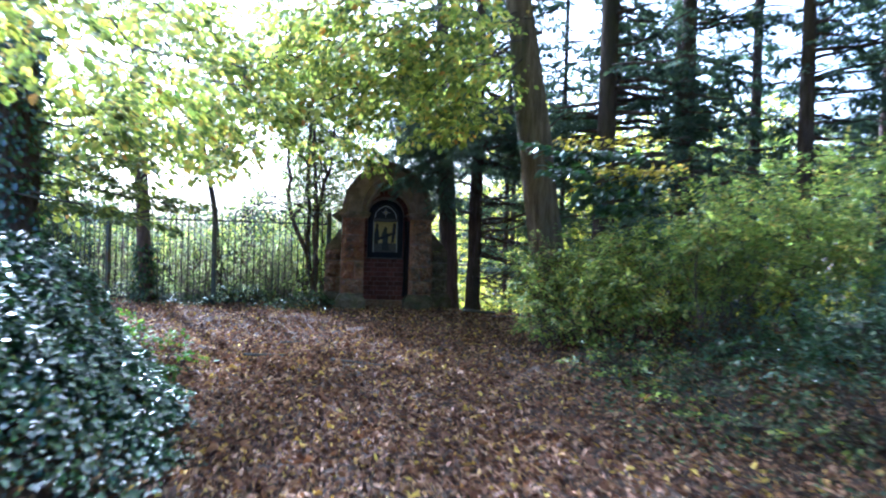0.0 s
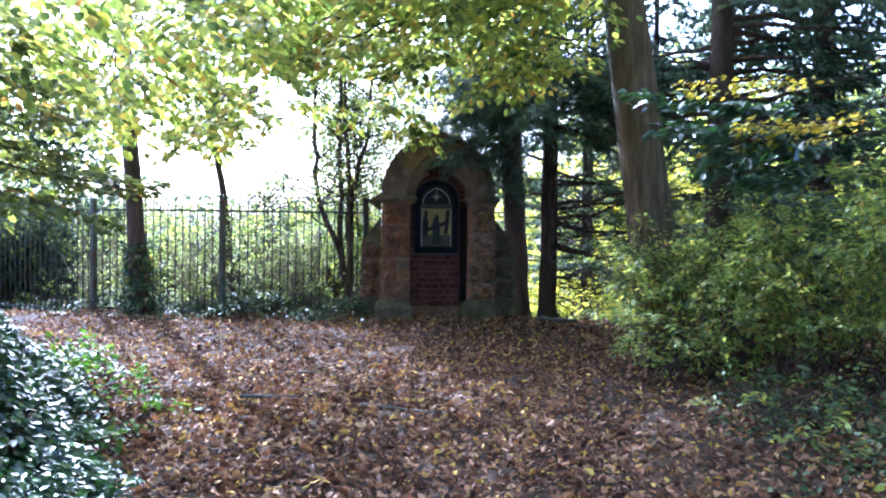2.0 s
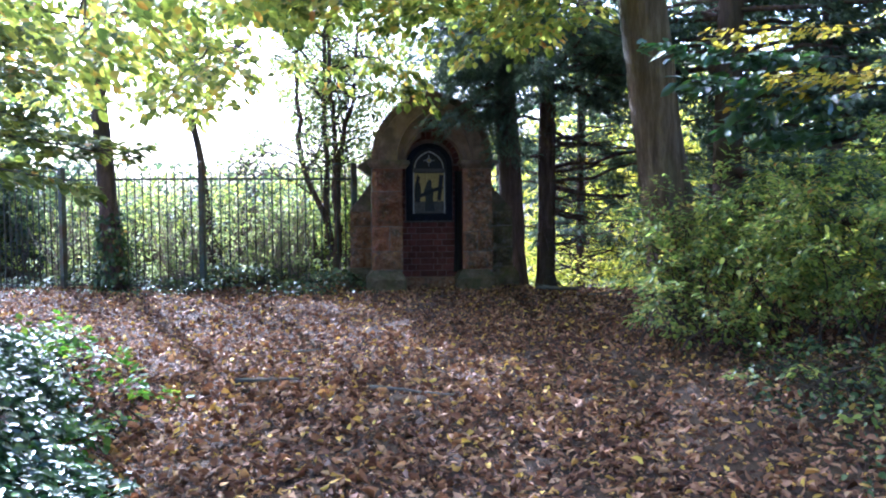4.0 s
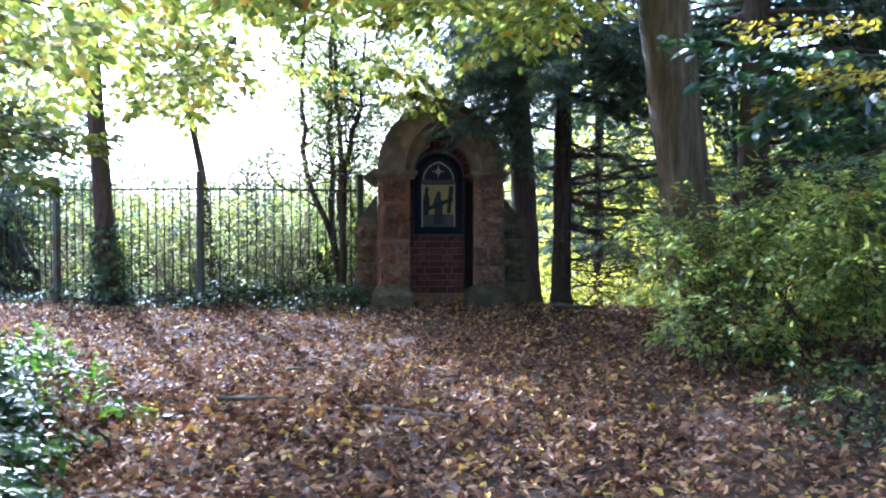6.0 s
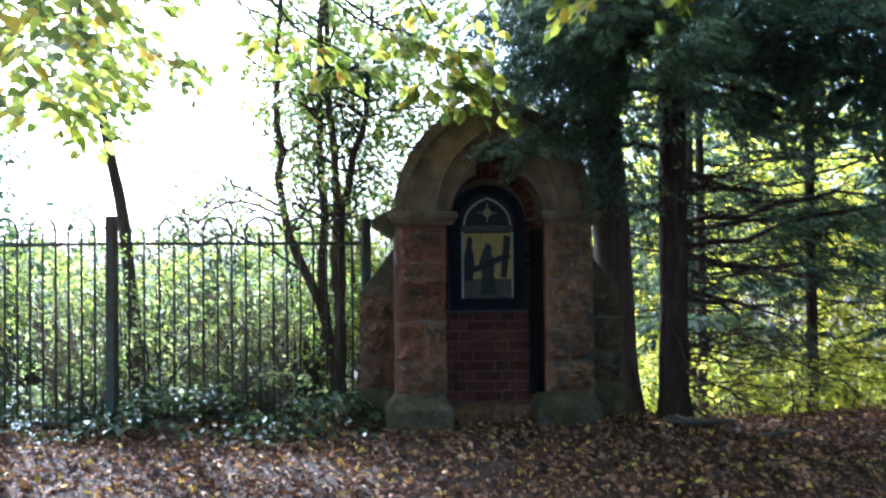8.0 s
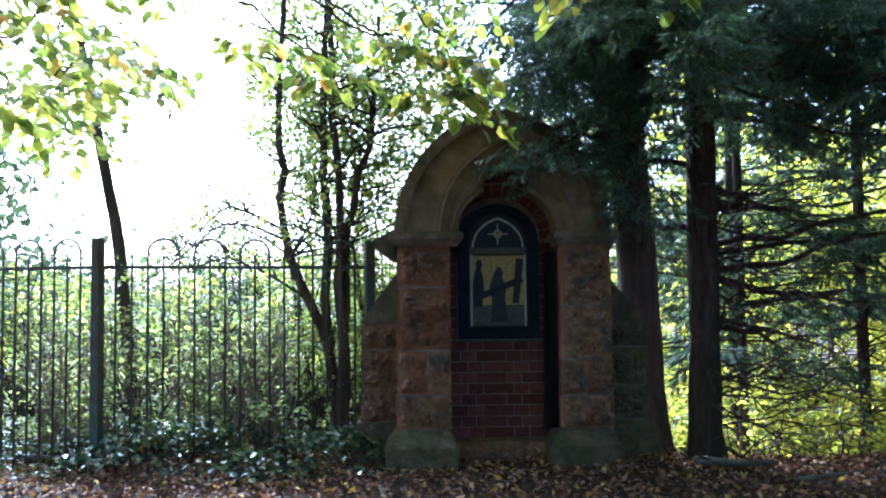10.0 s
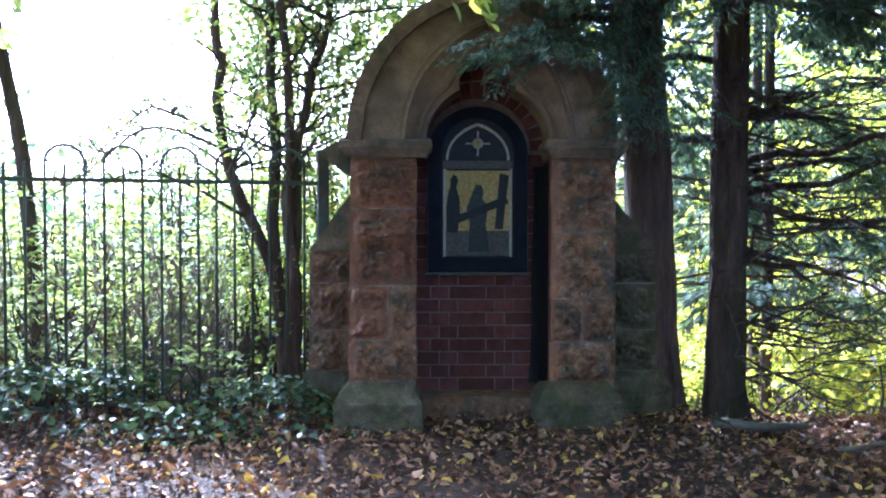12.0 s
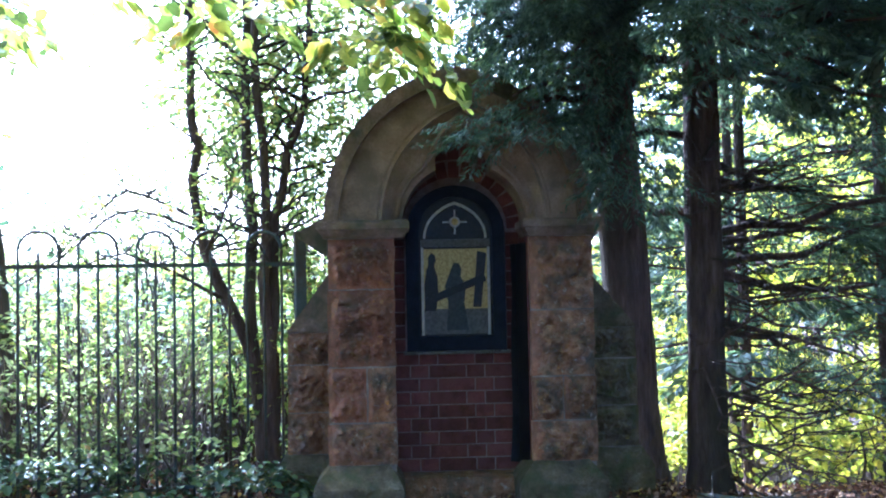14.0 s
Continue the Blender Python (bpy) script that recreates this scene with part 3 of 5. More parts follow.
        row += 1
    for ring, rad in ((0, 0.375), (1, 0.49)):
        count = 15 + 4 * ring
        for k in range(count):
            a = math.pi * (k + 0.5) / count
            lay(0.105, math.pi * rad / count - joint, pose(rad * math.cos(a), BACK - 0.002 * ring + 0.004, 1.72 + rad * math.sin(a), 0, -math.degrees(a)))
    # brick reveals at each side
    for side in (-1, 1):
        a, b = sorted((side * 0.40, side * 0.46))
        part("reveal", box(bmesh.new(), a, b, 0.06, BACK + 0.012, 0.23, 1.70), M_BRICK, shrine, "dark brick reveal of the niche")
    # framed mosaic
    def arch_shape(half_w, z0, spring, rise, k=14):
        pts = [(-half_w, z0), (-half_w, spring)]
        pts += [(-half_w * math.cos(math.pi * i / k), spring + rise * math.sin(math.pi * i / k)) for i in range(1, k)]
        return pts + [(half_w, spring), (half_w, z0)]

    def pointed(half_w, z0, spring, rise, k=8):
        rad = half_w + 0.11
        top = math.acos(0.11 / rad)
        left = [(-half_w, z0)] + [(0.11 - rad * math.cos(top * i / k), spring + rise * math.sin(top * i / k) / math.sin(top)) for i in range(k + 1)]
        return left + [(-x, z) for x, z in left[-2::-1]]

    def panel(shape, y0, y1):
        bm = bmesh.new()
        f = bm.faces.new([bm.verts.new((x, y0, z)) for x, z in shape])
        more = bmesh.ops.extrude_face_region(bm, geom=[f])["geom"]
        bmesh.ops.translate(bm, vec=(0, y1 - y0, 0), verts=[v for v in more if isinstance(v, bmesh.types.BMVert)])
        bmesh.ops.recalc_face_normals(bm, faces=bm.faces)
        return bm

    frame_part = part("picture_frame", arch_band(arch_shape(0.305, 0.97, 1.70, 0.29), [(x, z) for x, z in arch_shape(0.226, 1.06, 1.70, 0.222)], BACK - 0.055, BACK + 0.02), M_BLACK, shrine, "black arched picture frame")
    part("bottom_rail", box(bmesh.new(), -0.303, 0.303, BACK - 0.054, BACK + 0.015, 0.975, 1.066, 0.004), M_BLACK, frame_part)
    part("sill", box(bmesh.new(), -0.325, 0.325, BACK - 0.065, BACK + 0.01, 0.955, 0.974, 0.003), M_GREY, frame_part, "thin grey sill")
    pic = part("mosaic_picture", panel(arch_shape(0.229, 1.055, 1.70, 0.225), BACK - 0.018, BACK + 0.01), M_DARKMOS, shrine, "mosaic picture with gold ground and dark plain shapes")
    y = BACK - 0.022
    part("gold_ground", box(bmesh.new(), -0.196, 0.196, y - 0.002, y + 0.006, 1.22, 1.60), M_GOLD, pic, "gold mosaic ground")
    part("grey_ground", box(bmesh.new(), -0.196, 0.196, y - 0.003, y + 0.006, 1.075, 1.23), M_GREY, pic, "grey mosaic ground")
    part("crossbar", box(bmesh.new(), -0.213, 0.213, y - 0.012, y + 0.008, 1.612, 1.66, 0.003), M_GREY, pic, "grey mosaic band")
    shapes = (([(-0.192, 1.22), (-0.194, 1.38), (-0.180, 1.47), (-0.168, 1.50), (-0.170, 1.545), (-0.150, 1.575), (-0.128, 1.565), (-0.120, 1.53), (-0.132, 1.495), (-0.112, 1.43), (-0.108, 1.33), (-0.122, 1.22)], M_DARKMOS),
              ([(-0.06, 1.10), (-0.048, 1.27), (-0.068, 1.37), (-0.045, 1.43), (-0.030, 1.47), (-0.010, 1.515), (0.022, 1.51), (0.036, 1.47), (0.030, 1.43), (0.062, 1.37), (0.050, 1.27), (0.075, 1.10)], M_GREEN),
              ([(0.105, 1.24), (0.155, 1.24), (0.192, 1.57), (0.135, 1.585)], M_DARKMOS))
    for k, (outline, mat_) in enumerate(shapes):
        part("mosaic_shape", panel(outline, y - 0.006 - 0.002 * k, y), mat_, pic)
    bm = box(bmesh.new(), -0.195, 0.195, -0.004, 0.004, -0.024, 0.024)
    bmesh.ops.transform(bm, matrix=pose(0.0, y - 0.016, 1.35, 0, -22, 0), verts=bm.verts)
    part("dark_beam", bm, M_DARKMOS, pic, "dark diagonal bar")
    part("lancet_trim", arch_band(pointed(0.196, 1.665, 1.67, 0.222), pointed(0.182, 1.665, 1.67, 0.203), y - 0.008, y + 0.004), M_PALE, pic, "pale pointed trim")
    for x0, x1 in ((-0.212, -0.196), (0.196, 0.212)):
        part("border", box(bmesh.new(), x0, x1, y - 0.008, y + 0.006, 1.07, 1.61, 0.002), M_PALE, pic)
    for ang in (0, 90):
        bm = box(bmesh.new(), -0.075, 0.075, -0.004, 0.004, -0.005, 0.005)
        bmesh.ops.transform(bm, matrix=pose(0, y - 0.006, 1.765, 0, ang, 0), verts=bm.verts)
        part("cross_arm", bm, M_PALE, pic)
    bm = bmesh.new()
    bmesh.ops.create_cone(bm, cap_ends=True, segments=20, radius1=0.034, radius2=0.030, depth=0.012, matrix=pose(0, y - 0.010, 1.765, 90, 0, 0))
    part("roundel", bm, M_PALE, pic, "pale ring")
    bm = bmesh.new()
    bmesh.ops.create_cone(bm, cap_ends=True, segments=20, radius1=0.021, radius2=0.021, depth=0.006, matrix=pose(0, y - 0.017, 1.765, 90, 0, 0))
    part("roundel_centre", bm, M_GOLD, pic, "dull gold centre of the ring")
    # black curled board on one reveal; its black also stands for the shadowed jamb
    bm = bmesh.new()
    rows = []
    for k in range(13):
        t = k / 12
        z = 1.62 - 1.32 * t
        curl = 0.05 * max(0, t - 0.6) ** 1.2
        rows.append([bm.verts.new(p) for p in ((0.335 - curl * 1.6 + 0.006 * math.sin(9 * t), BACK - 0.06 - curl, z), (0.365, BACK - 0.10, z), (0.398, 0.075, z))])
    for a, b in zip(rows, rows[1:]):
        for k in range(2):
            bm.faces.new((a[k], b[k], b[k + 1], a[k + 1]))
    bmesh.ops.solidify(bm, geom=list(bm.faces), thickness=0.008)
    part("hanging_board", bm, M_SHEET, shrine, "black curled sheet in the niche, doubling as the jamb's shade")


build_shrine()


# ---- fence ----
def build_fence():
    fence = thing("bow_top_fence", (-0.98, 0.62, 0), "dark green iron bow-topped railing behind ivy", "fence")
    # stretches: start, end
    corners = [(-0.98, 0.62), (-2.88, 0.05), (-4.72, 0.6), (-6.55, 1.75), (-8.4, 2.9), (-10.2, 4.1)]
    bar_mesh = {}

    def upright(h, r):
        if (h, r) not in bar_mesh:
            bm = bmesh.new()
            tube(bm, [(0, 0, 0), (0, 0, h - 0.02), (0, 0, h)], [r, r, r * 0.5], 6)
            me = bpy.data.meshes.new("bar")
            bm.to_mesh(me)
            bm.free()
            me.materials.append(M_IRON)
            me.shade_smooth()
            bar_mesh[(h, r)] = me
        return bar_mesh[(h, r)]

    hoop_bm = bmesh.new()
    tube(hoop_bm, [(-0.109 * math.cos(math.pi * k / 10), 0, 0.109 * math.sin(math.pi * k / 10)) for k in range(11)], [0.0105] * 11, 6)
    hoop_me = bpy.data.meshes.new("hoop")
    hoop_bm.to_mesh(hoop_me)
    hoop_bm.free()
    hoop_me.materials.append(M_IRON)
    hoop_me.shade_smooth()

    def put(name, me, m):
        ob = new(name, me)
        ob.parent = fence
        ob.matrix_parent_inverse = fence.matrix_basis.inverted()
        ob.matrix_basis = m

    post_bm = box(bmesh.new(), -0.035, 0.035, -0.035, 0.035, -0.3, 1.74, 0.006)
    post_me = bpy.data.meshes.new("post")
    post_bm.to_mesh(post_me)
    post_bm.free()
    post_me.materials.append(M_IRON)
    for (xa, ya), (xb, yb) in zip(corners, corners[1:]):
        a, b = Vector((xa, ya, 0)), Vector((xb, yb, 0))
        d = b - a
        yaw = math.degrees(math.atan2(d.y, d.x))
        g = float(ground_height((xa + xb) / 2, (ya + yb) / 2)) - 0.1
        put("post", post_me, pose(xa, ya, g, 0, 0, yaw))
        for z, hh in ((1.53, 0.026), (0.18, 0.022)):
            bm = box(bmesh.new(), 0.03, d.length - 0.03, -0.006, 0.006, z - hh / 2 + g, z + hh / 2 + g)
            bmesh.ops.transform(bm, matrix=pose(xa, ya, 0, 0, 0, yaw), verts=bm.verts)
            part("rail", bm, M_IRON, fence)
        count = int((d.length - 0.08) // 0.109)
        start = (d.length - 0.109 * (count - 1)) / 2
        for k in range(count):
            p = a + d.normalized() * (start + 0.109 * k)
            middle = k % 3 == 1
            put("bar", upright(1.625 if middle else 1.635, 0.0095), pose(p.x, p.y, g, 0, 0, 0))
            if middle and k < count - 1:
                put("hoop", hoop_me, pose(p.x, p.y, 1.628 + g, 0, 0, yaw))


build_fence()


# ---- trees and shrubs ----
def trunk_part(tree, points, radii, material, sides=18, rough=0.12, label="", seed=0):
    t = np.linspace(0, 1, len(points))
    n = max(len(points), 14)
    s = np.linspace(0, 1, n)
    P = np.stack([np.interp(s, t, [p[k] for p in points]) for k in range(3)], -1)
    R = np.interp(s, t, radii)
    bm = bmesh.new()
    tube(bm, P.tolist(), R.tolist(), sides, rough, seed)
    return part("trunk", bm, material, tree, label, True)


def spray_leaves(line, r, count, spread, flat=0.35, side_len=0.35, tip_to=0.0):
    """Base points, directions and upward sides of leaves in a flat spray along a twig."""
    line = np.asarray(line, float)
    t = r.uniform(0.12, 1.0, count) ** 0.8
    seg = np.linspace(0, 1, len(line))
    base = np.stack([np.interp(t, seg, line[:, k]) for k in range(3)], -1)
    way = unit(line[-1] - line[0])[None]
    across = unit(np.cross(way, [[0, 0, 1.0]]))
    side = r.choice([-1, 1], count)[:, None]
    reach = (r.uniform(0, 1, count) * side_len * (1.15 - t))[:, None]
    P = base + across * side * reach + way * reach * 0.7 + np.stack([0 * t, 0 * t, r.normal(0, spread, count) - 0.25 * reach[:, 0]], -1)
    D = unit(way * 0.8 + across * side * r.uniform(0.4, 1.3, count)[:, None] + np.stack([0 * t, 0 * t, r.normal(-0.25, 0.3, count)], -1))
    U = unit(np.stack([r.normal(0, flat, count), r.normal(-tip_to, flat, count), np.ones(count)], -1))
    return P, D, U


def gather(bits):
    return tuple(np.concatenate([b[k] for b in bits]) for k in range(3))


def beech_tree(at, lean, height, girth, sprays, label, r, leaf=0.095, density=95, calm=(), bark=None):
    """A smooth grey trunk with limbs that end in flat leafy sprays; sprays: start, end."""
    x, y = at
    z = float(ground_height(x, y)) - 0.1
    tree = thing("beech_tree", (x, y, z), label, "tree")
    top = (x + lean[0] * height, y + lean[1] * height, height)
    trunk_part(tree, [(x, y, z), (x + lean[0] * 0.3, y, 0.35), (x + lean[0] * 1.5, y + lean[1] * 1.5, 1.5), (x + lean[0] * 3, y + lean[1] * 3, 3.0), top], [girth * 1.35, girth * 1.08, girth, girth * 0.93, girth * 0.5], bark or M_BEECHBARK, 24, 0.16, "", x)
    bits = []
    for still, (a, b, thick) in [(False, s) for s in sprays] + [(True, s) for s in calm]:
        line = wander(a, b, 9, 0.12, r)
        line[:, 2] -= 0.12 * np.linspace(0, 1, 9) ** 2
        bm = bmesh.new()
        tube(bm, line.tolist(), np.linspace(thick, 0.003, 9).tolist(), 6)
        part("limb", bm, M_TWIG, tree, "", True)
        length = np.linalg.norm(line[-1] - line[0])
        for k in range(max(2, int(length * 5))):
            t = r.uniform(0.15, 1.0)
            i = min(7, int(t * 8))
            p = line[i] + (line[i + 1] - line[i]) * (t * 8 - i)
            way = unit(line[-1] - line[0]) + r.normal(0, 0.55, 3) * (1, 1, 0.35)
            tip = p + unit(way) * (r.uniform(0.12, 0.3) if still else r.uniform(0.35, 0.8))
            tip[2] -= r.uniform(0.0, 0.06 if still else 0.22)
            bits.append(spray_leaves(wander(p, tip, 5, 0.04, r), r, int(density * 0.3), 0.02, 0.45, 0.35, 0.45))
    P, D, U = gather(bits)
    L = r.uniform(0.6, 1.1, len(P)) * leaf
    leaf_mesh("crown", P, D, U, L, L * 0.78, M_BEECH, tree, "yellow-green backlit beech leaves")
    return tree


def conifer(at, height, girth, limbs, label, r, low=0.6, reach=2.2, lean=(0, 0), sector=None, dense=1.0, fine=0.05, extra=(), keep_off=False, per=84, bare=0, slim=0.34):
    """A dark straight trunk with level limbs carrying drooping needle sprays."""
    x, y = at
    z = float(ground_height(x, y)) - 0.1
    tree = thing("conifer_tree", (x, y, z), label, "tree", "conifers behind the shrine")
    trunk_part(tree, [(x, y, z), (x, y, z + 0.35), (x + lean[0] * 2, y + lean[1] * 2, 2), (x + lean[0] * height, y + lean[1] * height, height)], [girth * 1.5, girth * 1.1, girth, girth * 0.55], M_BARK, 16, 0.2, "", x)
    bits, lines = [], []
    for k in range(limbs):
        h = low + (height * 0.97 - low) * (k + r.uniform(0, 1)) / limbs
        a = r.uniform(*sector) if sector else r.uniform(0, 2 * math.pi)
        ln = reach * (1.05 - 0.55 * h / height) * r.uniform(0.55, 1.1)
        p0 = np.array((x + lean[0] * h, y + lean[1] * h, h))
        p1 = p0 + (math.cos(a) * ln, math.sin(a) * ln, r.uniform(-0.15, 0.25) * ln)
        if keep_off and p1[0] < 0.98 and p1[2] < 2.75 and p1[1] < 0.7:
            continue
        lines.append((p0, p1))
    lines += [(np.array(a, float), np.array(b, float)) for a, b in extra]
    for p0, p1 in lines:
        ln = float(np.linalg.norm(p1 - p0))
        line = wander(p0, p1, 8, 0.10, r)
        bm = bmesh.new()
        tube(bm, line.tolist(), np.linspace(max(0.016, girth * r.uniform(0.16, 0.3)), 0.006, 8).tolist(), 6)
        part("limb", bm, M_BARK, tree, "", True)
        for j in range(int(ln * 9 * dense)):
            t = r.uniform(0.25, 1.0)
            i = min(6, int(t * 7))
            p = line[i] + (line[i + 1] - line[i]) * (t * 7 - i)
            way = unit(p1 - p0) * 0.6 + r.normal(0, 0.5, 3) * (1, 1, 0.3)
            tip = p + unit(way) * r.uniform(0.25, 0.6) - (0, 0, r.uniform(0.05, 0.28))
            P, D, U = spray_leaves(wander(p, tip, 5, 0.03, r), r, per, 0.010, 0.4, 0.17)
            bits.append((P, D, U))
    # thin dead branches low on the trunk
    for k in range(bare):
        h = r.uniform(0.15, 2.3)
        a = r.uniform(-2.6, 0.6)
        ln = r.uniform(0.5, 1.7)
        p0 = np.array((x + lean[0] * h, y + lean[1] * h, h))
        p1 = p0 + (math.cos(a) * ln, math.sin(a) * ln * 0.6, r.uniform(-0.2, 0.3) * ln)
        if p1[0] < 1.15:
            p1[0] = 2 * p0[0] - p1[0]
        p1[2] = max(p1[2], 0.08)
        line = wander(p0, p1, 8, 0.16, r)
        bm = bmesh.new()
        tube(bm, line.tolist(), np.linspace(0.011, 0.003, 8).tolist(), 5)
        for j in range(5):
            p = line[int(r.integers(2, 7))]
            tip = p + unit(p1 - p0) * r.uniform(0.1, 0.4) + r.normal(0, 0.13, 3)
            tube(bm, wander(p, tip, 4, 0.03, r).tolist(), [0.005, 0.004, 0.003, 0.0015], 4)
        part("dead_branch", bm, M_BARK, tree, "", True)
    P, D, U = gather(bits)
    L = r.uniform(0.7, 1.3, len(P)) * fine
    leaf_mesh("crown", P, D, U, L, L * slim, M_NEEDLE, tree, "dark green drooping needle sprays", shape=NEEDLE)
    return tree


def shrub(name, blobs, per, leaf, material, label, category, r, twigs=14, group="", rest=None, upright=False, flatness=0.5):
    """A shrub of many stems and loose leaves within some rounded lumps: centre, radii."""
    cx = float(np.mean([b[0][0] for b in blobs]))
    cy = float(np.mean([b[0][1] for b in blobs]))
    base = thing(name, (cx, cy, float(ground_height(cx, cy))), label, category, group)
    for (c, rad) in blobs:
        for k in range(twigs):
            gx, gy = c[0] + r.normal(0, rad[0] * 0.3), c[1] + r.normal(0, rad[1] * 0.3)
            d = unit(r.normal(0, 1, 3)) * r.uniform(0.5, 0.98)
            tip = np.array(c) + d * rad
            tip[2] = max(tip[2], float(ground_height(tip[0], tip[1])) + 0.2)
            line = wander((gx, gy, float(ground_height(gx, gy)) - 0.03), tip, 6, 0.12, r)
            bm = bmesh.new()
            tube(bm, line.tolist(), np.linspace(r.uniform(0.007, 0.016), 0.003, 6).tolist(), 5)
            part("stem", bm, M_TWIG, base, "", True)
    bits = []
    for (c, rad) in blobs:
        vol = rad[0] * rad[1] * rad[2]
        n_sub = max(8, int(per * vol ** 0.66 / 22))
        for k in range(n_sub):
            d = unit(r.normal(0, 1, 3))
            d = d * r.uniform(0.25, 1.0) ** 0.5 * (0.86 + 0.55 * noise.noise(Vector(d) * 2.4 + Vector((c[0] * 3, c[1] * 3, c[2]))))
            p = np.array(c) + d * rad
            g = float(ground_height(p[0], p[1]))
            if p[2] < g + 0.03:
                p[2] = g + r.uniform(0.03, 0.3)
            way = unit(d * (1, 1, 0.3) + r.normal(0, 0.6, 3) + ((0, 0, 0.7) if upright else (0, 0, 0)))
            bits.append(spray_leaves(wander(p, p + way * r.uniform(0.15, 0.4), 4, 0.03, r), r, 22, 0.03, flatness, 0.2))
    P, D, U = gather(bits)
    L = r.uniform(0.55, 1.15, len(P)) * leaf
    leaf_mesh("foliage", P, D, U, L, L * 0.62, material, base)
    return base


def ivy_bed(name, spots, n, label, r, leaf=0.075, material=None, kind="stuff", patchy=False, foot=False):
    """Ivy that covers the ground: x, y, radii, height."""
    P = []
    for (x, y, rx, ry, h, share) in spots:
        k = int(n * share)
        a, q = r.uniform(0, 2 * math.pi, k), np.sqrt(r.uniform(0, 1, k))
        q = q * (1 + 0.10 * np.sin(3 * a + x) + 0.07 * np.sin(8 * a + 2 * y) + r.normal(0, 0.03, k))
        px, py = x + rx * q * np.cos(a), y + ry * q * np.sin(a)
        top = h * np.clip(1 - q**3, 0, 1) * (0.7 + 0.45 * np.sin(px * 5 + 1.3) * np.cos(py * 4.2) + 0.3 * np.sin(px * 11 + py * 3) * np.sin(py * 9))
        P.append(np.stack([px, py, ground_height(px, py) + top * r.uniform(0.25, 1.0, k) ** 0.35 + r.uniform(0, 0.05, k)], -1))
    P = np.concatenate(P)
    if foot:
        P = P[P[:, 0] < bank_edge(P[:, 1]) + 0.12 * np.sin(P[:, 1] * 5.3) + 0.08 * np.sin(P[:, 1] * 13) + r.normal(0, 0.07, len(P))]
    if patchy:
        P = P[np.sin(P[:, 0] * 5.1) * np.cos(P[:, 1] * 6.3 + P[:, 0]) + r.uniform(-0.9, 1.0, len(P)) > 0]
    m = len(P)
    a = r.uniform(0, 2 * math.pi, m)
    D = np.stack([np.cos(a), np.sin(a), r.normal(-0.35, 0.3, m)], -1)
    gx = (ground_height(P[:, 0] + 0.1, P[:, 1]) - ground_height(P[:, 0] - 0.1, P[:, 1])) / 0.2
    gy = (ground_height(P[:, 0], P[:, 1] + 0.1) - ground_height(P[:, 0], P[:, 1] - 0.1)) / 0.2
    U = np.stack([r.normal(0, 0.42, m) - 0.5 * gx, r.normal(-0.05, 0.42, m) - 0.5 * gy, np.ones(m)], -1)
    L = r.uniform(0.6, 1.15, m) * leaf
    ob = leaf_mesh(name, P, D, U, L, L * r.uniform(0.6, 0.95, m), material or M_IVY)
    return tagged(ob, label, "ivy", kind=kind)


R = np.random.default_rng


def random_sprays(r, n, lo, hi, way, length):
    out = []
    for _ in range(n):
        p = r.uniform(lo, hi)
        d = unit(np.array(way) + r.normal(0, 0.35, 3) * (1, 1, 0.4))
        out.append((p - d * r.uniform(*length) * 0.8, p + d * r.uniform(*length) * 0.3, 0.012))
    return out


# large beech beside the path; its lower boughs reach over the path
r1 = R(11)
boughs = [((2.0, -2.6, 4.4), (0.4, -1.4, 3.6), 0.035), ((1.9, -2.6, 4.2), (0.9, -3.2, 3.4), 0.03), ((1.9, -2.5, 4.8), (-0.5, -0.9, 3.4), 0.035)]
boughs += random_sprays(r1, 44, (-2.2, -4.2, 3.0), (1.3, -1.8, 4.4), (-0.8, -0.3, -0.2), (0.7, 1.3))
boughs += random_sprays(r1, 18, (-1.6, -4.4, 3.1), (1.0, -3.0, 4.3), (-0.8, -0.3, -0.2), (0.7, 1.3))
# the two upper sets, mostly above view, are added to shade the ground
boughs += random_sprays(r1, 22, (-1.6, -5.8, 3.7), (1.0, -2.5, 4.8), (-0.8, -0.3, -0.1), (0.7, 1.3))
boughs += random_sprays(r1, 18, (-1.6, -2.5, 4.2), (0.8, 0.2, 5.2), (-0.8, -0.3, -0.1), (0.7, 1.3))
boughs += random_sprays(r1, 12, (-2.0, -1.6, 3.7), (0.0, -0.5, 4.3), (-0.5, -0.2, -0.2), (0.5, 0.9))
tips = [((-1.5, -1.0, 3.2), (-0.16, -1.0, 2.52), 0.01), ((-1.2, -1.0, 3.1), (-0.5, -1.0, 2.72), 0.01), ((-1.7, -1.0, 3.1), (-1.05, -1.0, 2.82), 0.01), ((-1.9, -1.1, 3.2), (-1.55, -1.1, 2.9), 0.01), ((-1.0, -1.1, 3.3), (-0.35, -1.1, 2.88), 0.01), ((-0.2, -1.5, 3.5), (0.85, -1.48, 3.3), 0.01), ((0.0, -1.6, 3.6), (0.55, -1.5, 3.35), 0.01)]
beech_tree((2.36, -2.5), (-0.145, 0.0), 7.5, 0.255, boughs, "tall smooth grey-brown beech trunk leaning over the path", r1, leaf=0.105, calm=tips)

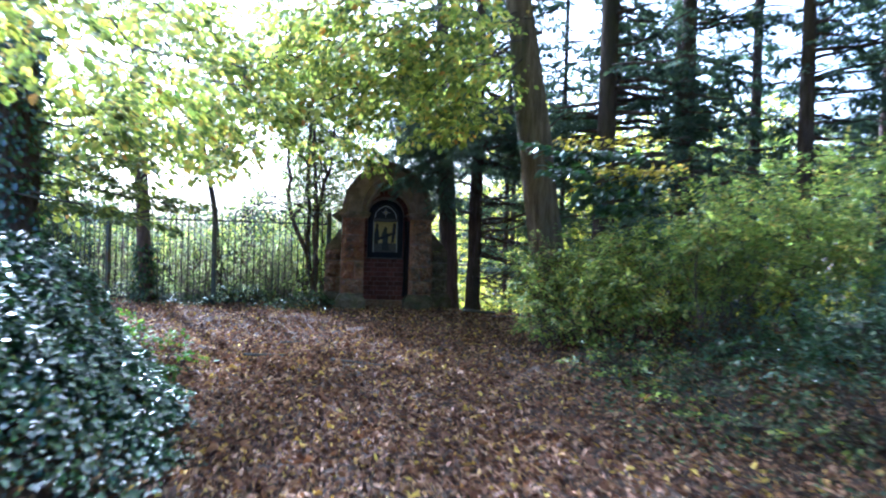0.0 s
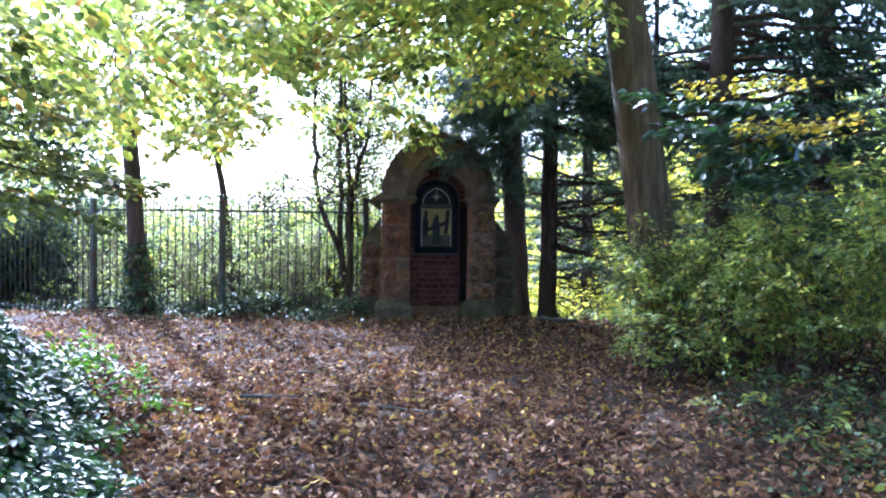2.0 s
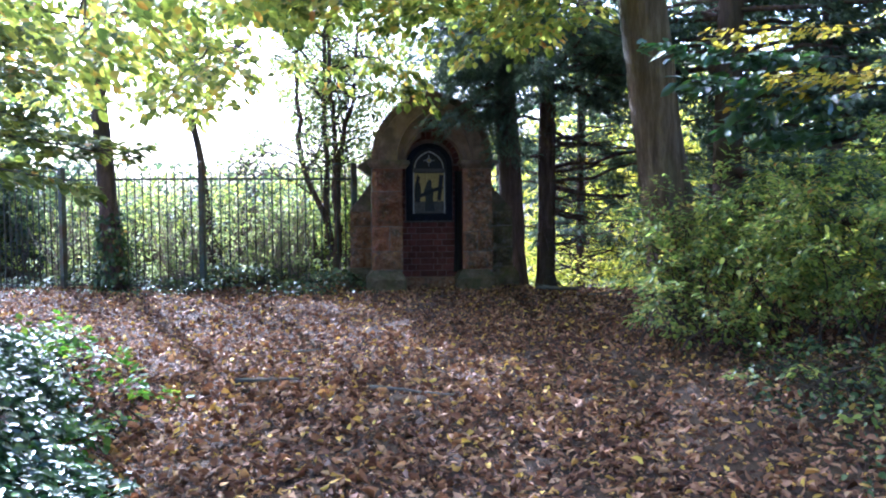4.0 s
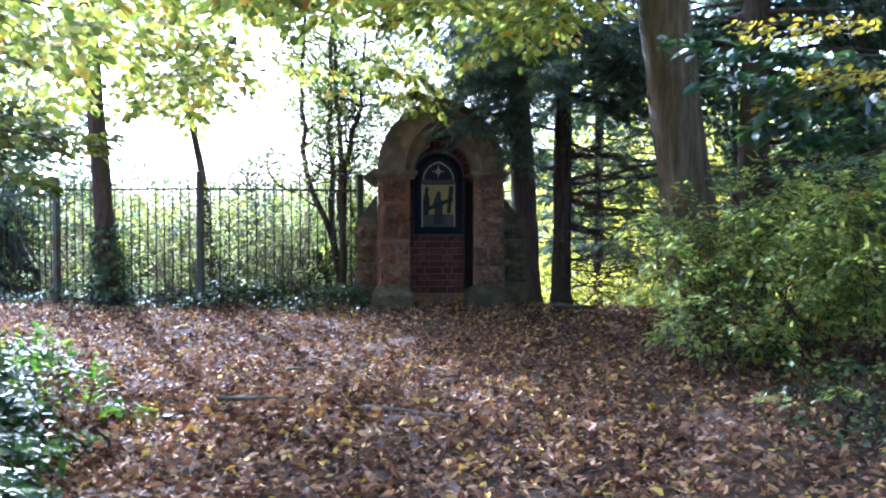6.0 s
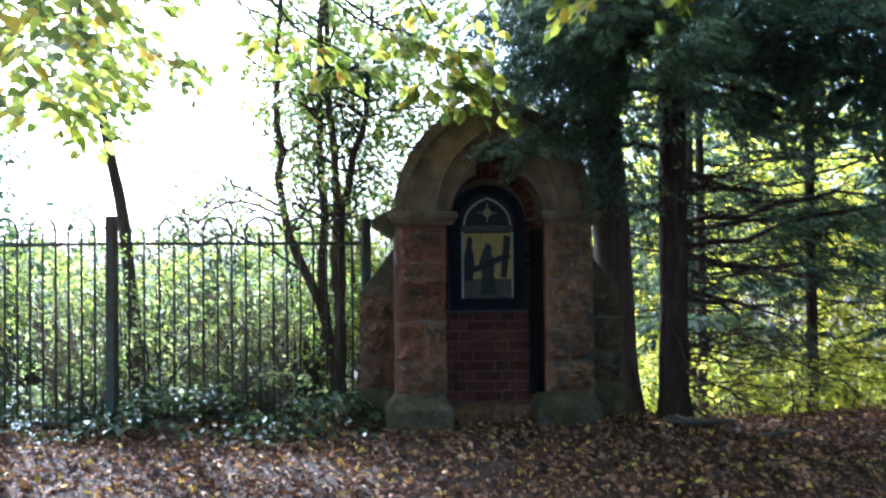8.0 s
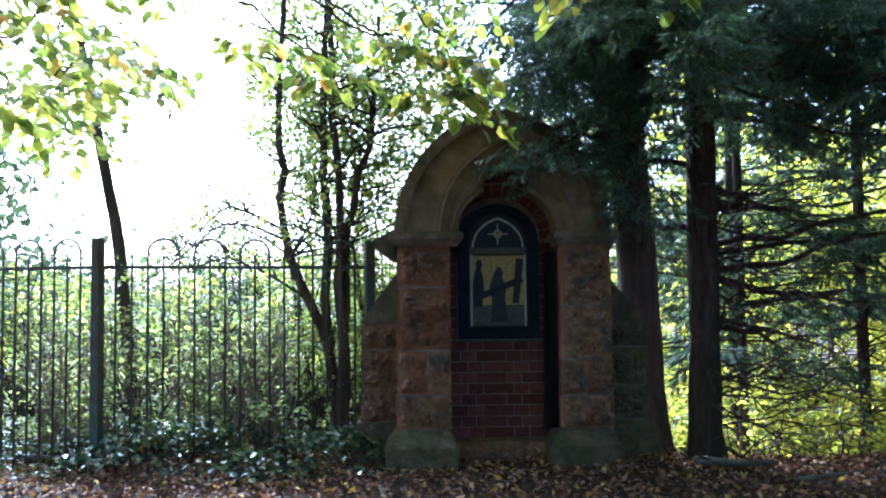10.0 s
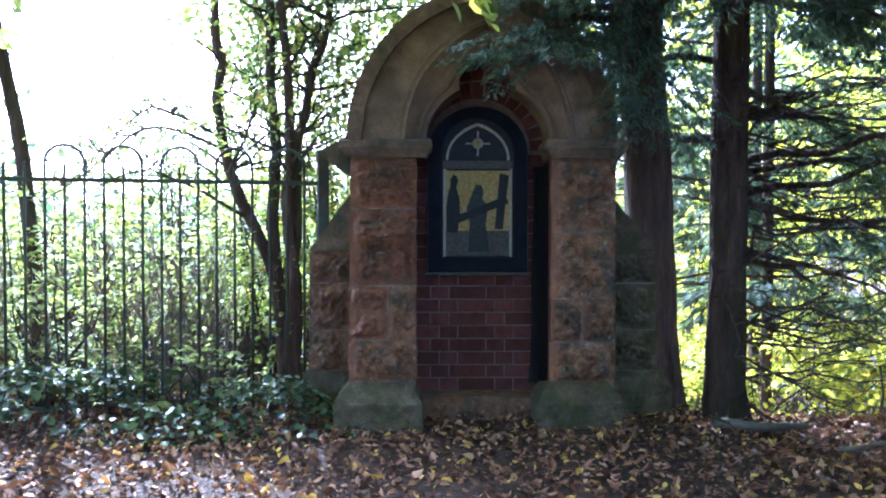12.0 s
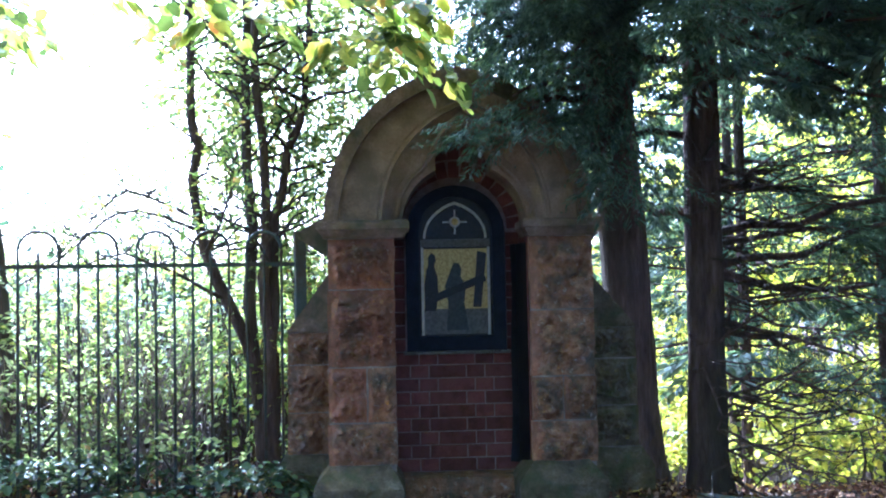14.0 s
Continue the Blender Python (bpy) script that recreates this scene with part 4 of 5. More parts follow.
# tree beyond the railing whose boughs hang over the open side
r2 = R(12)
boughs = random_sprays(r2, 52, (-6.4, -4.4, 2.7), (-2.2, -0.6, 4.6), (0.5, -0.5, -0.25), (0.6, 1.2))
boughs += random_sprays(r2, 34, (-4.6, -6.8, 2.55), (-1.9, -3.6, 3.9), (0.5, -0.5, -0.2), (0.6, 1.1))
boughs += random_sprays(r2, 12, (-4.2, -9.5, 2.7), (-2.2, -7.0, 3.6), (0.5, -0.5, -0.2), (0.6, 1.0))
boughs += random_sprays(r2, 8, (-3.6, -0.4, 2.5), (-2.6, 0.8, 3.4), (0.5, -0.5, -0.25), (0.5, 0.8))
boughs += random_sprays(r2, 18, (-4.6, -3.6, 2.5), (-2.3, -1.6, 3.3), (0.5, -0.5, -0.25), (0.5, 0.9))
# higher sprays, mostly above view, added to keep sun off the path
boughs += random_sprays(r2, 26, (-4.6, -3.8, 3.7), (-1.2, -0.6, 5.0), (0.5, -0.5, -0.1), (0.7, 1.2))
boughs += random_sprays(r2, 12, (-5.4, -4.4, 1.7), (-4.3, -2.6, 2.5), (0.6, -0.6, -0.1), (0.5, 1.0))
rail_tree = beech_tree((-4.03, 0.45), (-0.065, 0.0), 6.5, 0.115, boughs, "dark tree beyond the railing with yellowing hanging boughs", r2, bark=M_BARK)

ri = R(15)
a, h = ri.uniform(0, 2 * math.pi, 1000), ri.uniform(0, 1, 1000) ** 1.6 * 1.15
out = np.stack([np.cos(a), np.sin(a), 0 * a], -1)
P = np.array((-4.03, 0.45, -0.05)) + out * (0.12 + ri.uniform(0, 0.16, 1000) * (1.25 - h / 1.15))[:, None] + np.stack([-0.065 * h, 0 * a, h], -1)
leaf_mesh("climbing_ivy", P, out * 0.4 + ri.normal(0, 0.4, (1000, 3)) + (0, 0, -0.7), out + ri.normal(0, 0.3, (1000, 3)), ri.uniform(0.05, 0.08, 1000), ri.uniform(0.045, 0.07, 1000), M_GROUNDIVY, rail_tree, "dull ivy climbing the foot of the trunk")

# thick trunk at the edge of the ivy bank
bank_tree = thing("ivy_clad_tree", (-4.22, -6.0, 0.3), "thick dark ivy-clad trunk rising from the bank", "tree")
trunk_part(bank_tree, [(-4.22, -6.0, 0.2), (-4.2, -6.0, 2.0), (-4.18, -6.0, 7.0)], [0.34, 0.26, 0.2], M_BARK, 16, 0.2)
rk = R(14)
bits = []
reach = [((-4.2, -6.1, 1.95), (-2.42, -6.18, 1.55)), ((-4.2, -6.0, 1.8), (-2.6, -5.9, 1.6)), ((-4.2, -6.2, 1.75), (-2.7, -6.4, 1.42)), ((-4.2, -6.1, 2.1), (-2.9, -6.1, 1.75))]
reach += [((-4.2, -6.1, 2.2), (-3.0, -6.3, 2.0)), ((-4.2, -6.1, 2.4), (-2.95, -6.2, 2.25)), ((-4.2, -6.2, 2.6), (-3.1, -6.5, 2.5)), ((-4.2, -6.2, 1.7), (-3.0, -6.8, 1.5)), ((-4.2, -6.0, 2.5), (-3.2, -5.6, 2.15))]
for a, b in reach:
    line = wander(a, b, 8, 0.06, rk)
    bm = bmesh.new()
    tube(bm, line.tolist(), np.linspace(0.014, 0.003, 8).tolist(), 6)
    part("limb", bm, M_TWIG, bank_tree, "", True)
    for k in range(13):
        p = line[int(rk.integers(2, 8))]
        tip = p + (rk.uniform(0.05, 0.35), rk.normal(0, 0.2), rk.uniform(-0.1, 0.02))
        bits.append(spray_leaves(wander(p, tip, 4, 0.02, rk), rk, 28, 0.015, 0.3, 0.18))
P, D, U = gather(bits)
L = rk.uniform(0.6, 1.1, len(P)) * 0.075
leaf_mesh("foliage", P, D, U, L, L * 0.7, M_OLIVE, bank_tree, "flat spray of olive-green leaves")
a, h = rk.uniform(0, 2 * math.pi, 2600), rk.uniform(0.6, 3.6, 2600)
out = np.stack([np.cos(a), np.sin(a), 0 * a], -1)
P = np.array((-4.2, -6.0, 0)) + out * rk.uniform(0.24, 0.36, 2600)[:, None] + np.stack([0 * a, 0 * a, h], -1)
leaf_mesh("climbing_ivy", P, out * 0.4 + rk.normal(0, 0.4, (2600, 3)) + (0, 0, -0.7), out + rk.normal(0, 0.3, (2600, 3)), rk.uniform(0.05, 0.085, 2600), rk.uniform(0.045, 0.075, 2600), M_IVY, bank_tree, "dark ivy climbing the trunk")

# multi-stemmed sapling by the shrine
def build_sapling():
    r = R(17)
    tree = thing("sapling", (-1.25, 0.9, 0.0), "thin multi-stemmed young tree behind the railing", "tree")
    stems = [[(-1.23, 0.9, -0.1), (-1.25, 0.9, 0.27), (-1.3, 0.9, 0.84), (-1.39, 0.9, 1.09), (-1.53, 0.9, 1.33), (-1.61, 0.9, 1.56), (-1.69, 0.9, 1.82), (-1.72, 0.9, 2.05), (-1.67, 0.9, 2.36), (-1.74, 0.9, 2.6), (-1.65, 0.9, 4.6)],
             [(-1.27, 0.95, -0.1), (-1.28, 0.95, 0.26), (-1.33, 0.95, 0.95), (-1.36, 0.95, 1.35), (-1.33, 0.95, 1.7), (-1.34, 0.95, 2.0), (-1.38, 0.95, 2.57), (-1.3, 0.95, 4.8)],
             [(-1.2, 0.85, -0.1), (-1.22, 0.85, 0.28), (-1.21, 0.85, 0.95), (-1.25, 0.85, 1.35), (-1.22, 0.85, 1.98), (-1.26, 0.85, 2.55), (-1.35, 0.85, 4.5)],
             [(-1.2, 0.88, 0.2), (-1.19, 0.9, 1.89), (-1.12, 0.9, 1.98), (-1.09, 0.9, 2.35), (-0.97, 0.9, 2.56), (-0.9, 0.9, 3.6)]]
    bits = []
    for s in stems:
        bm = bmesh.new()
        P = np.array(s)
        n = 22
        t = np.linspace(0, 1, n)
        seg = np.r_[0, np.cumsum(np.linalg.norm(np.diff(P, axis=0), axis=1))]
        seg /= seg[-1]
        Q = np.stack([np.interp(t, seg, P[:, k]) for k in range(3)], -1) + r.normal(0, 0.008, (n, 3))
        tube(bm, Q.tolist(), np.linspace(0.05, 0.015, n).tolist(), 10, 0.25)
        part("stem", bm, M_BARK, tree, "", True)
        for k in range(24):
            i = int(r.uniform(0.38, 0.98) * (n - 1))
            a = r.uniform(0, 2 * math.pi)
            ln = r.uniform(0.3, 0.9)
            tip = Q[i] + (math.cos(a) * ln, math.sin(a) * ln * 0.7, r.uniform(0.0, 0.5))
            line = wander(Q[i], tip, 6, 0.08, r)
            bm = bmesh.new()
            tube(bm, line.tolist(), np.linspace(0.012, 0.003, 6).tolist(), 5)
            part("branch", bm, M_TWIG, tree, "", True)
            for _ in range(3):
                p = line[int(r.integers(2, 6))]
                way = unit(tip - Q[i] + r.normal(0, 0.4, 3))
                bits.append(spray_leaves(wander(p, p + way * r.uniform(0.2, 0.4), 4, 0.03, r), r, 16, 0.04, 0.7, 0.2))
    # crooked side branches with bare upturned twigs
    arching = [[(-1.7, 0.88, 1.78), (-1.92, 0.62, 1.88), (-2.08, 0.6, 1.89), (-2.21, 0.6, 1.82), (-2.38, 0.58, 1.67), (-2.56, 0.55, 1.51), (-2.7, 0.5, 1.42)],
               [(-1.71, 0.88, 1.86), (-1.89, 0.62, 1.96), (-2.08, 0.6, 2.03), (-2.19, 0.6, 1.93), (-2.32, 0.6, 1.78), (-2.47, 0.6, 1.62)],
               [(-1.5, 0.9, 1.3), (-1.8, 0.6, 1.5), (-2.1, 0.5, 1.62), (-2.35, 0.45, 1.5)],
               [(-1.65, 0.9, 1.6), (-1.5, 0.7, 1.8), (-1.42, 0.6, 1.95), (-1.38, 0.6, 2.2)]]
    for bough in arching:
        B = np.array(bough)
        line = np.stack([np.interp(np.linspace(0, 1, 9), np.linspace(0, 1, len(B)), B[:, k]) for k in range(3)], -1) + r.normal(0, 0.012, (9, 3)) * np.linspace(0, 1, 9)[:, None]
        bm = bmesh.new()
        tube(bm, line.tolist(), np.linspace(0.014, 0.005, 9).tolist(), 6)
        part("branch", bm, M_TWIG, tree, "", True)
        for k in range(24):
            p = line[int(r.integers(2, 9))]
            tip = p + (r.normal(-0.1, 0.16), r.normal(0, 0.1), r.uniform(0.05, 0.38))
            twig = wander(p, tip, 5, 0.05, r)
            bm = bmesh.new()
            tube(bm, twig.tolist(), np.linspace(0.006, 0.002, 5).tolist(), 4)
            part("twig", bm, M_TWIG, tree, "", True)
            bits.append(spray_leaves(twig, r, 7, 0.02, 0.7, 0.06))
    P, D, U = gather(bits)
    L = r.uniform(0.6, 1.1, len(P)) * 0.055
    leaf_mesh("crown", P, D, U, L, L * 0.6, M_SHRUB, tree, "small thin green leaves")


build_sapling()
shrub("small_tree", [((-0.85, 1.5, 1.5), (0.5, 0.45, 1.0)), ((-1.0, 1.5, 2.6), (0.75, 0.5, 0.8)), ((-1.1, 1.8, 3.8), (0.95, 0.6, 0.8)), ((-0.3, 1.9, 3.1), (0.6, 0.5, 0.8)), ((-1.35, 1.3, 1.3), (0.45, 0.35, 0.8)), ((-1.5, 1.6, 3.0), (0.6, 0.5, 0.8))], 13500, 0.055, M_SHRUB, "small-leaved dark green tree behind the shrine", "tree", R(18), 8)

# pale leaning trunk behind the railing
far_tree = thing("leaning_tree", (-2.84, 0.85, -0.2), "slim dark leaning young trunk behind the railing", "tree")
trunk_part(far_tree, [(-2.84, 0.85, -0.2), (-2.91, 0.85, 0.9), (-3.0, 0.85, 1.84), (-3.09, 0.85, 2.25), (-3.21, 0.85, 2.85), (-3.34, 0.85, 3.5), (-3.76, 0.85, 5.6)], [0.058, 0.052, 0.048, 0.045, 0.042, 0.036, 0.02], M_BARK, 12, 0.15)

# conifers
over_arch = [((1.15, 0.5, 2.9), (0.5, -0.1, 2.45)), ((1.15, 0.5, 2.85), (0.68, -0.15, 2.35)), ((1.15, 0.5, 3.3), (0.25, -0.25, 2.75)), ((1.15, 0.5, 3.2), (0.6, -0.4, 2.6)), ((1.15, 0.5, 2.7), (0.9, -0.2, 2.05)), ((1.15, 0.6, 3.5), (0.1, 0.0, 2.95)), ((1.15, 0.6, 3.0), (0.95, -0.35, 2.45)), ((1.15, 0.6, 2.6), (0.98, -0.1, 2.0))]
rb = R(23)
over_arch += [((0.98, 0.12, 2.6), (0.34, -0.2, 2.36)), ((1.1, 0.3, 2.5), (0.82, -0.12, 2.1))]
over_arch += [((1.12, 0.6, rb.uniform(3.6, 4.6)), (rb.uniform(-0.2, 0.5), rb.uniform(0.0, 0.8), rb.uniform(3.0, 4.2))) for k in range(10)]
for k in range(22):
    over_arch.append(((1.15, 0.55, rb.uniform(3.1, 4.6)), (rb.uniform(0.1, 1.6), rb.uniform(-1.1, -0.1), rb.uniform(2.65, 3.9))))
for k in range(12):
    over_arch.append(((1.15, 0.5, rb.uniform(3.2, 4.2)), (rb.uniform(0.35, 1.05), rb.uniform(-0.5, 0.05), rb.uniform(2.85, 3.3))))
for x, y, z in ((0.12, -0.18, 2.2), (0.3, -0.25, 2.34), (0.5, -0.2, 2.4)):
    over_arch.append(((1.1, 0.35, 2.75), (x, y, z + 0.08)))
for k in range(13):
    over_arch.append(((1.16, 0.65, rb.uniform(2.3, 3.5)), (rb.uniform(0.35, 1.0), rb.uniform(0.75, 1.5), rb.uniform(2.0, 3.1))))
for k in range(10):
    over_arch.append(((1.16, 0.7, rb.uniform(3.0, 4.2)), (rb.uniform(0.0, 0.65), rb.uniform(0.35, 1.2), rb.uniform(2.8, 3.8))))
low_sprays = []
for k in range(7):
    z = rb.uniform(0.6, 2.4)
    low_sprays.append(((1.66, 0.62, z), (rb.uniform(2.3, 4.4), rb.uniform(0.3, 2.4), z + rb.uniform(-0.35, 0.3))))
over_path = [((1.62, 0.5, rb.uniform(2.6, 4.4)), (rb.uniform(1.3, 3.8), rb.uniform(-1.2, 0.3), rb.uniform(2.2, 3.6))) for k in range(13)]
over_path += [((1.62, 0.55, rb.uniform(2.6, 4.0)), (rb.uniform(2.0, 3.6), rb.uniform(0.0, 1.6), rb.uniform(2.4, 3.6))) for k in range(12)]
conifer((1.25, 0.84), 7.0, 0.152, 26, "dark conifer close beside the shrine, drooping over its arch", R(21), 2.6, 2.0, lean=(-0.055, 0.0), dense=1.3, extra=over_arch, fine=0.044, keep_off=True, per=120, slim=0.23)
conifer((1.62, 0.55), 7.0, 0.115, 34, "dark conifer with bare lower branches beside the shrine", R(22), 1.2, 2.3, dense=1.1, fine=0.05, keep_off=True, extra=over_path + low_sprays, bare=40, per=110, slim=0.25)
def high_limbs(x, y, r):
    """Limbs above head height that reach back over the wood."""
    out = []
    for _ in range(9):
        a, z, ln = r.uniform(1.4, 3.3), r.uniform(2.7, 4.8), r.uniform(1.0, 2.2)
        out.append(((x, y, z), (x + math.cos(a) * ln, y + abs(math.sin(a)) * ln, z + r.uniform(-0.2, 0.2))))
    return out


for k, (x, y, g, low) in enumerate(((3.55, -0.9, 0.17, 0.5), (5.1, -0.5, 0.17, 0.5), (2.55, 2.3, 0.045, 0.9), (3.6, 2.0, 0.05, 0.9), (4.7, 2.4, 0.05, 0.9), (6.0, 2.2, 0.06, 0.7), (1.5, 3.6, 0.045, 1.6), (7.4, 1.6, 0.12, 0.8), (3.0, 3.8, 0.05, 0.8), (6.7, -1.6, 0.14, 2.2), (8.8, -0.6, 0.15, 1.8), (10.5, 1.5, 0.15, 1.5))):
    conifer((x, y), 8.5, g, 64 if y < 0 else 40, "tall dark conifer in the wood behind the shrine", R(30 + k), low, 2.5, fine=0.11, dense=0.42 if y > 1.5 else 0.62, per=46, sector=(-1.9, 1.4) if y < 0 else None, extra=high_limbs(x, y, R(130 + k)) if y < 0 and x < 6 else (), bare=22 if 1.5 < y < 3 else 0)

# shrubs beside the path
shrub("shrub", [((2.3, -3.6, 0.55), (0.95, 0.8, 0.75)), ((2.15, -3.15, 1.0), (0.6, 0.4, 0.45)), ((2.9, -3.3, 1.1), (0.7, 0.5, 0.5)), ((3.5, -5.7, 1.5), (0.75, 0.7, 0.8)), ((3.2, -4.4, 0.95), (1.0, 0.9, 0.85)), ((4.4, -4.9, 1.4), (1.2, 1.1, 1.0)), ((5.6, -5.6, 1.6), (1.1, 1.2, 1.1))], 8200, 0.066, M_SHRUB, "leafy green shrub spilling over the edge of the path", "shrub", R(41), 24, flatness=0.3)
shrub("shrub", [((3.7, -7.0, 0.2), (0.7, 1.0, 0.45)), ((4.4, -7.4, 0.6), (0.9, 1.2, 0.8))], 3000, 0.06, M_LAUREL, "dark low shrub at the foot of the bank", "shrub", R(42), 16)
shrub("low_plant", [((2.4, -8.0, -0.24), (0.6, 1.0, 0.14)), ((2.1, -6.2, -0.22), (0.4, 0.8, 0.12)), ((2.3, -5.0, -0.1), (0.5, 0.6, 0.2)), ((2.7, -5.8, -0.05), (0.5, 0.6, 0.25)), ((2.95, -9.1, -0.1), (0.35, 0.6, 0.28))], 800, 0.065, M_SHRUB, "low green plants growing through the fallen leaves", "plant", R(43), 5)


shrub("shrub", [((4.4, -8.8, 0.35), (0.7, 0.8, 0.6)), ((4.8, -9.9, 0.4), (0.7, 0.8, 0.7))], 2200, 0.06, M_LAUREL, "dark leafy shrub beside the start of the path", "shrub", R(44), 10)

shrub("bramble", [((2.5, -8.2, -0.1), (0.75, 0.9, 0.3)), ((3.2, -9.0, 0.15), (0.8, 0.9, 0.55)), ((2.75, -6.9, 0.0), (0.6, 0.8, 0.32)), ((2.3, -5.5, -0.1), (0.5, 0.7, 0.25))], 1500, 0.06, M_GROUNDIVY, "sprawling bramble with dark leaves over the verge", "shrub", R(54), 26)
shrub("holly_bush", [((3.7, -6.0, 0.25), (0.6, 0.5, 0.5)), ((4.6, -6.5, 0.5), (0.8, 0.6, 0.7)), ((5.4, -7.3, 0.4), (0.7, 0.6, 0.7))], 5000, 0.06, M_LAUREL, "dark glossy evergreen bush on the bank", "shrub", R(47), 10)

# laurel and yellow sprigs that hang before the beech trunk
def sprig(name, lines, leaf, wide, material, label, category, r, per, thick=0.008):
    a = np.array(lines[0][0])
    ob = thing(name, tuple(a), label, category)
    bits = []
    for p, q in lines:
        line = wander(p, q, 7, 0.05, r)
        bm = bmesh.new()
        tube(bm, line.tolist(), np.linspace(thick, 0.003, 7).tolist(), 6)
        part("twig", bm, M_TWIG, ob, "", True)
        bits.append(spray_leaves(line, r, per, 0.03, 0.6, 0.16))
    P, D, U = gather(bits)
    L = r.uniform(0.7, 1.15, len(P)) * leaf
    leaf_mesh("foliage", P, D, U, L, L * wide, material, ob)


sprig("laurel_bough", [((3.2, -3.5, 2.5), (1.5, -3.75, 2.62)), ((3.2, -3.5, 2.4), (1.85, -3.7, 2.32)), ((3.2, -3.5, 2.2), (2.3, -3.7, 1.92)), ((3.5, -3.5, 2.1), (2.75, -3.8, 1.8)), ((3.6, -3.4, 2.6), (2.5, -3.7, 2.5)), ((3.7, -3.6, 2.2), (2.95, -3.9, 2.1)), ((3.4, -3.9, 2.3), (1.75, -4.2, 2.25)), ((3.4, -3.9, 2.2), (2.2, -4.2, 2.05)), ((3.6, -4.0, 1.95), (2.4, -4.25, 1.78))], 0.19, 0.5, M_LAUREL, "glossy dark green laurel bough hanging by the beech trunk", "bough", R(45), 80)
sprig("yellow_bough", [((3.9, -4.1, 2.3), (2.1, -4.2, 2.05)), ((3.9, -4.1, 2.35), (2.45, -4.3, 2.28)), ((3.4, -4.1, 2.7), (1.85, -4.2, 2.6)), ((3.8, -4.2, 2.4), (2.9, -4.4, 2.25)), ((3.6, -4.3, 2.75), (1.8, -4.35, 2.62)), ((3.8, -4.3, 2.3), (2.3, -4.4, 2.24))], 0.08, 0.7, M_YELLOW, "bright yellow autumn bough above the shrub", "bough", R(46), 64, 0.006)

# fallen twigs on the path
for k, (x0, y0, x1, y1, w) in enumerate(((-0.95, -4.75, -0.3, -5.05, 0.014), (-2.0, -4.35, -1.5, -4.4, 0.02), (-1.6, -3.15, -1.3, -3.05, 0.012), (1.36, -0.02, 1.95, 0.06, 0.034), (1.95, -0.35, 2.5, -0.15, 0.014))):
    fallen = thing("fallen_branch", (x0, y0, float(ground_height(x0, y0))), "thin grey dead branch lying on the leaves", "branch", "fallen branches")
    line = wander((x0, y0, 0), (x1, y1, 0), 8, 0.05, R(70 + k))
    line[:, 2] = ground_height(line[:, 0], line[:, 1]) + 0.035 + w
    bm = bmesh.new()
    tube(bm, line.tolist(), np.linspace(w, w * 0.5, 8).tolist(), 7, 0.2)
    part("stick", bm, M_DEAD, fallen, "", True)

# ivy
ivy_bed("ivy_bank", [(-4.2, -7.5, 2.1, 4.2, 0.32, 0.84), (-2.75, -8.9, 0.75, 1.9, 0.2, 0.10), (-4.1, -3.9, 1.2, 1.5, 0.22, 0.06)], 56000, "glossy dark ivy covering the bank beside the path", R(51), 0.07, foot=True)
verge = [(-2.62 - 0.28 * k, -5.6 + 0.7 * k) for k in range(5)]
shrub("low_plant", [((x, y, float(ground_height(x, y)) + 0.08), (0.34, 0.45, 0.16)) for x, y in verge], 2300, 0.08, M_FRESH, "fresh light green seedlings along the foot of the ivy bank", "plant", R(49), 4)
ivy_bed("ivy_strip", [(-2.2, 0.14, 1.55, 0.55, 0.32, 0.55), (-4.2, 0.85, 1.2, 0.9, 0.3, 0.27), (-5.8, 2.6, 1.3, 1.1, 0.25, 0.18)], 8500, "low dark ivy along the foot of the railing", R(52), 0.058, M_GROUNDIVY, patchy=True)
shrub("low_plant", [((-2.75, 0.55, 0.75), (0.45, 0.22, 0.75))], 2600, 0.06, M_WEED, "leafy pale green weeds beside the railing post", "plant", R(50), 12, upright=True)
shrub("low_plant", [((-1.7 - 0.75 * k, 0.45 + 0.05 * k * k, 0.16), (0.55, 0.35, 0.3)) for k in range(5)], 2600, 0.058, M_WEED, "pale green weeds growing among the ivy at the railing", "plant", R(48), 8, upright=True)
ivy_bed("ivy_verge", [(3.4, -8.0, 2.0, 3.3, 0.1, 0.7), (2.5, -5.6, 0.8, 1.5, 0.12, 0.3)], 5200, "low dull ivy and weeds among leaves on the verge", R(53), 0.06, M_GROUNDIVY, patchy=True)

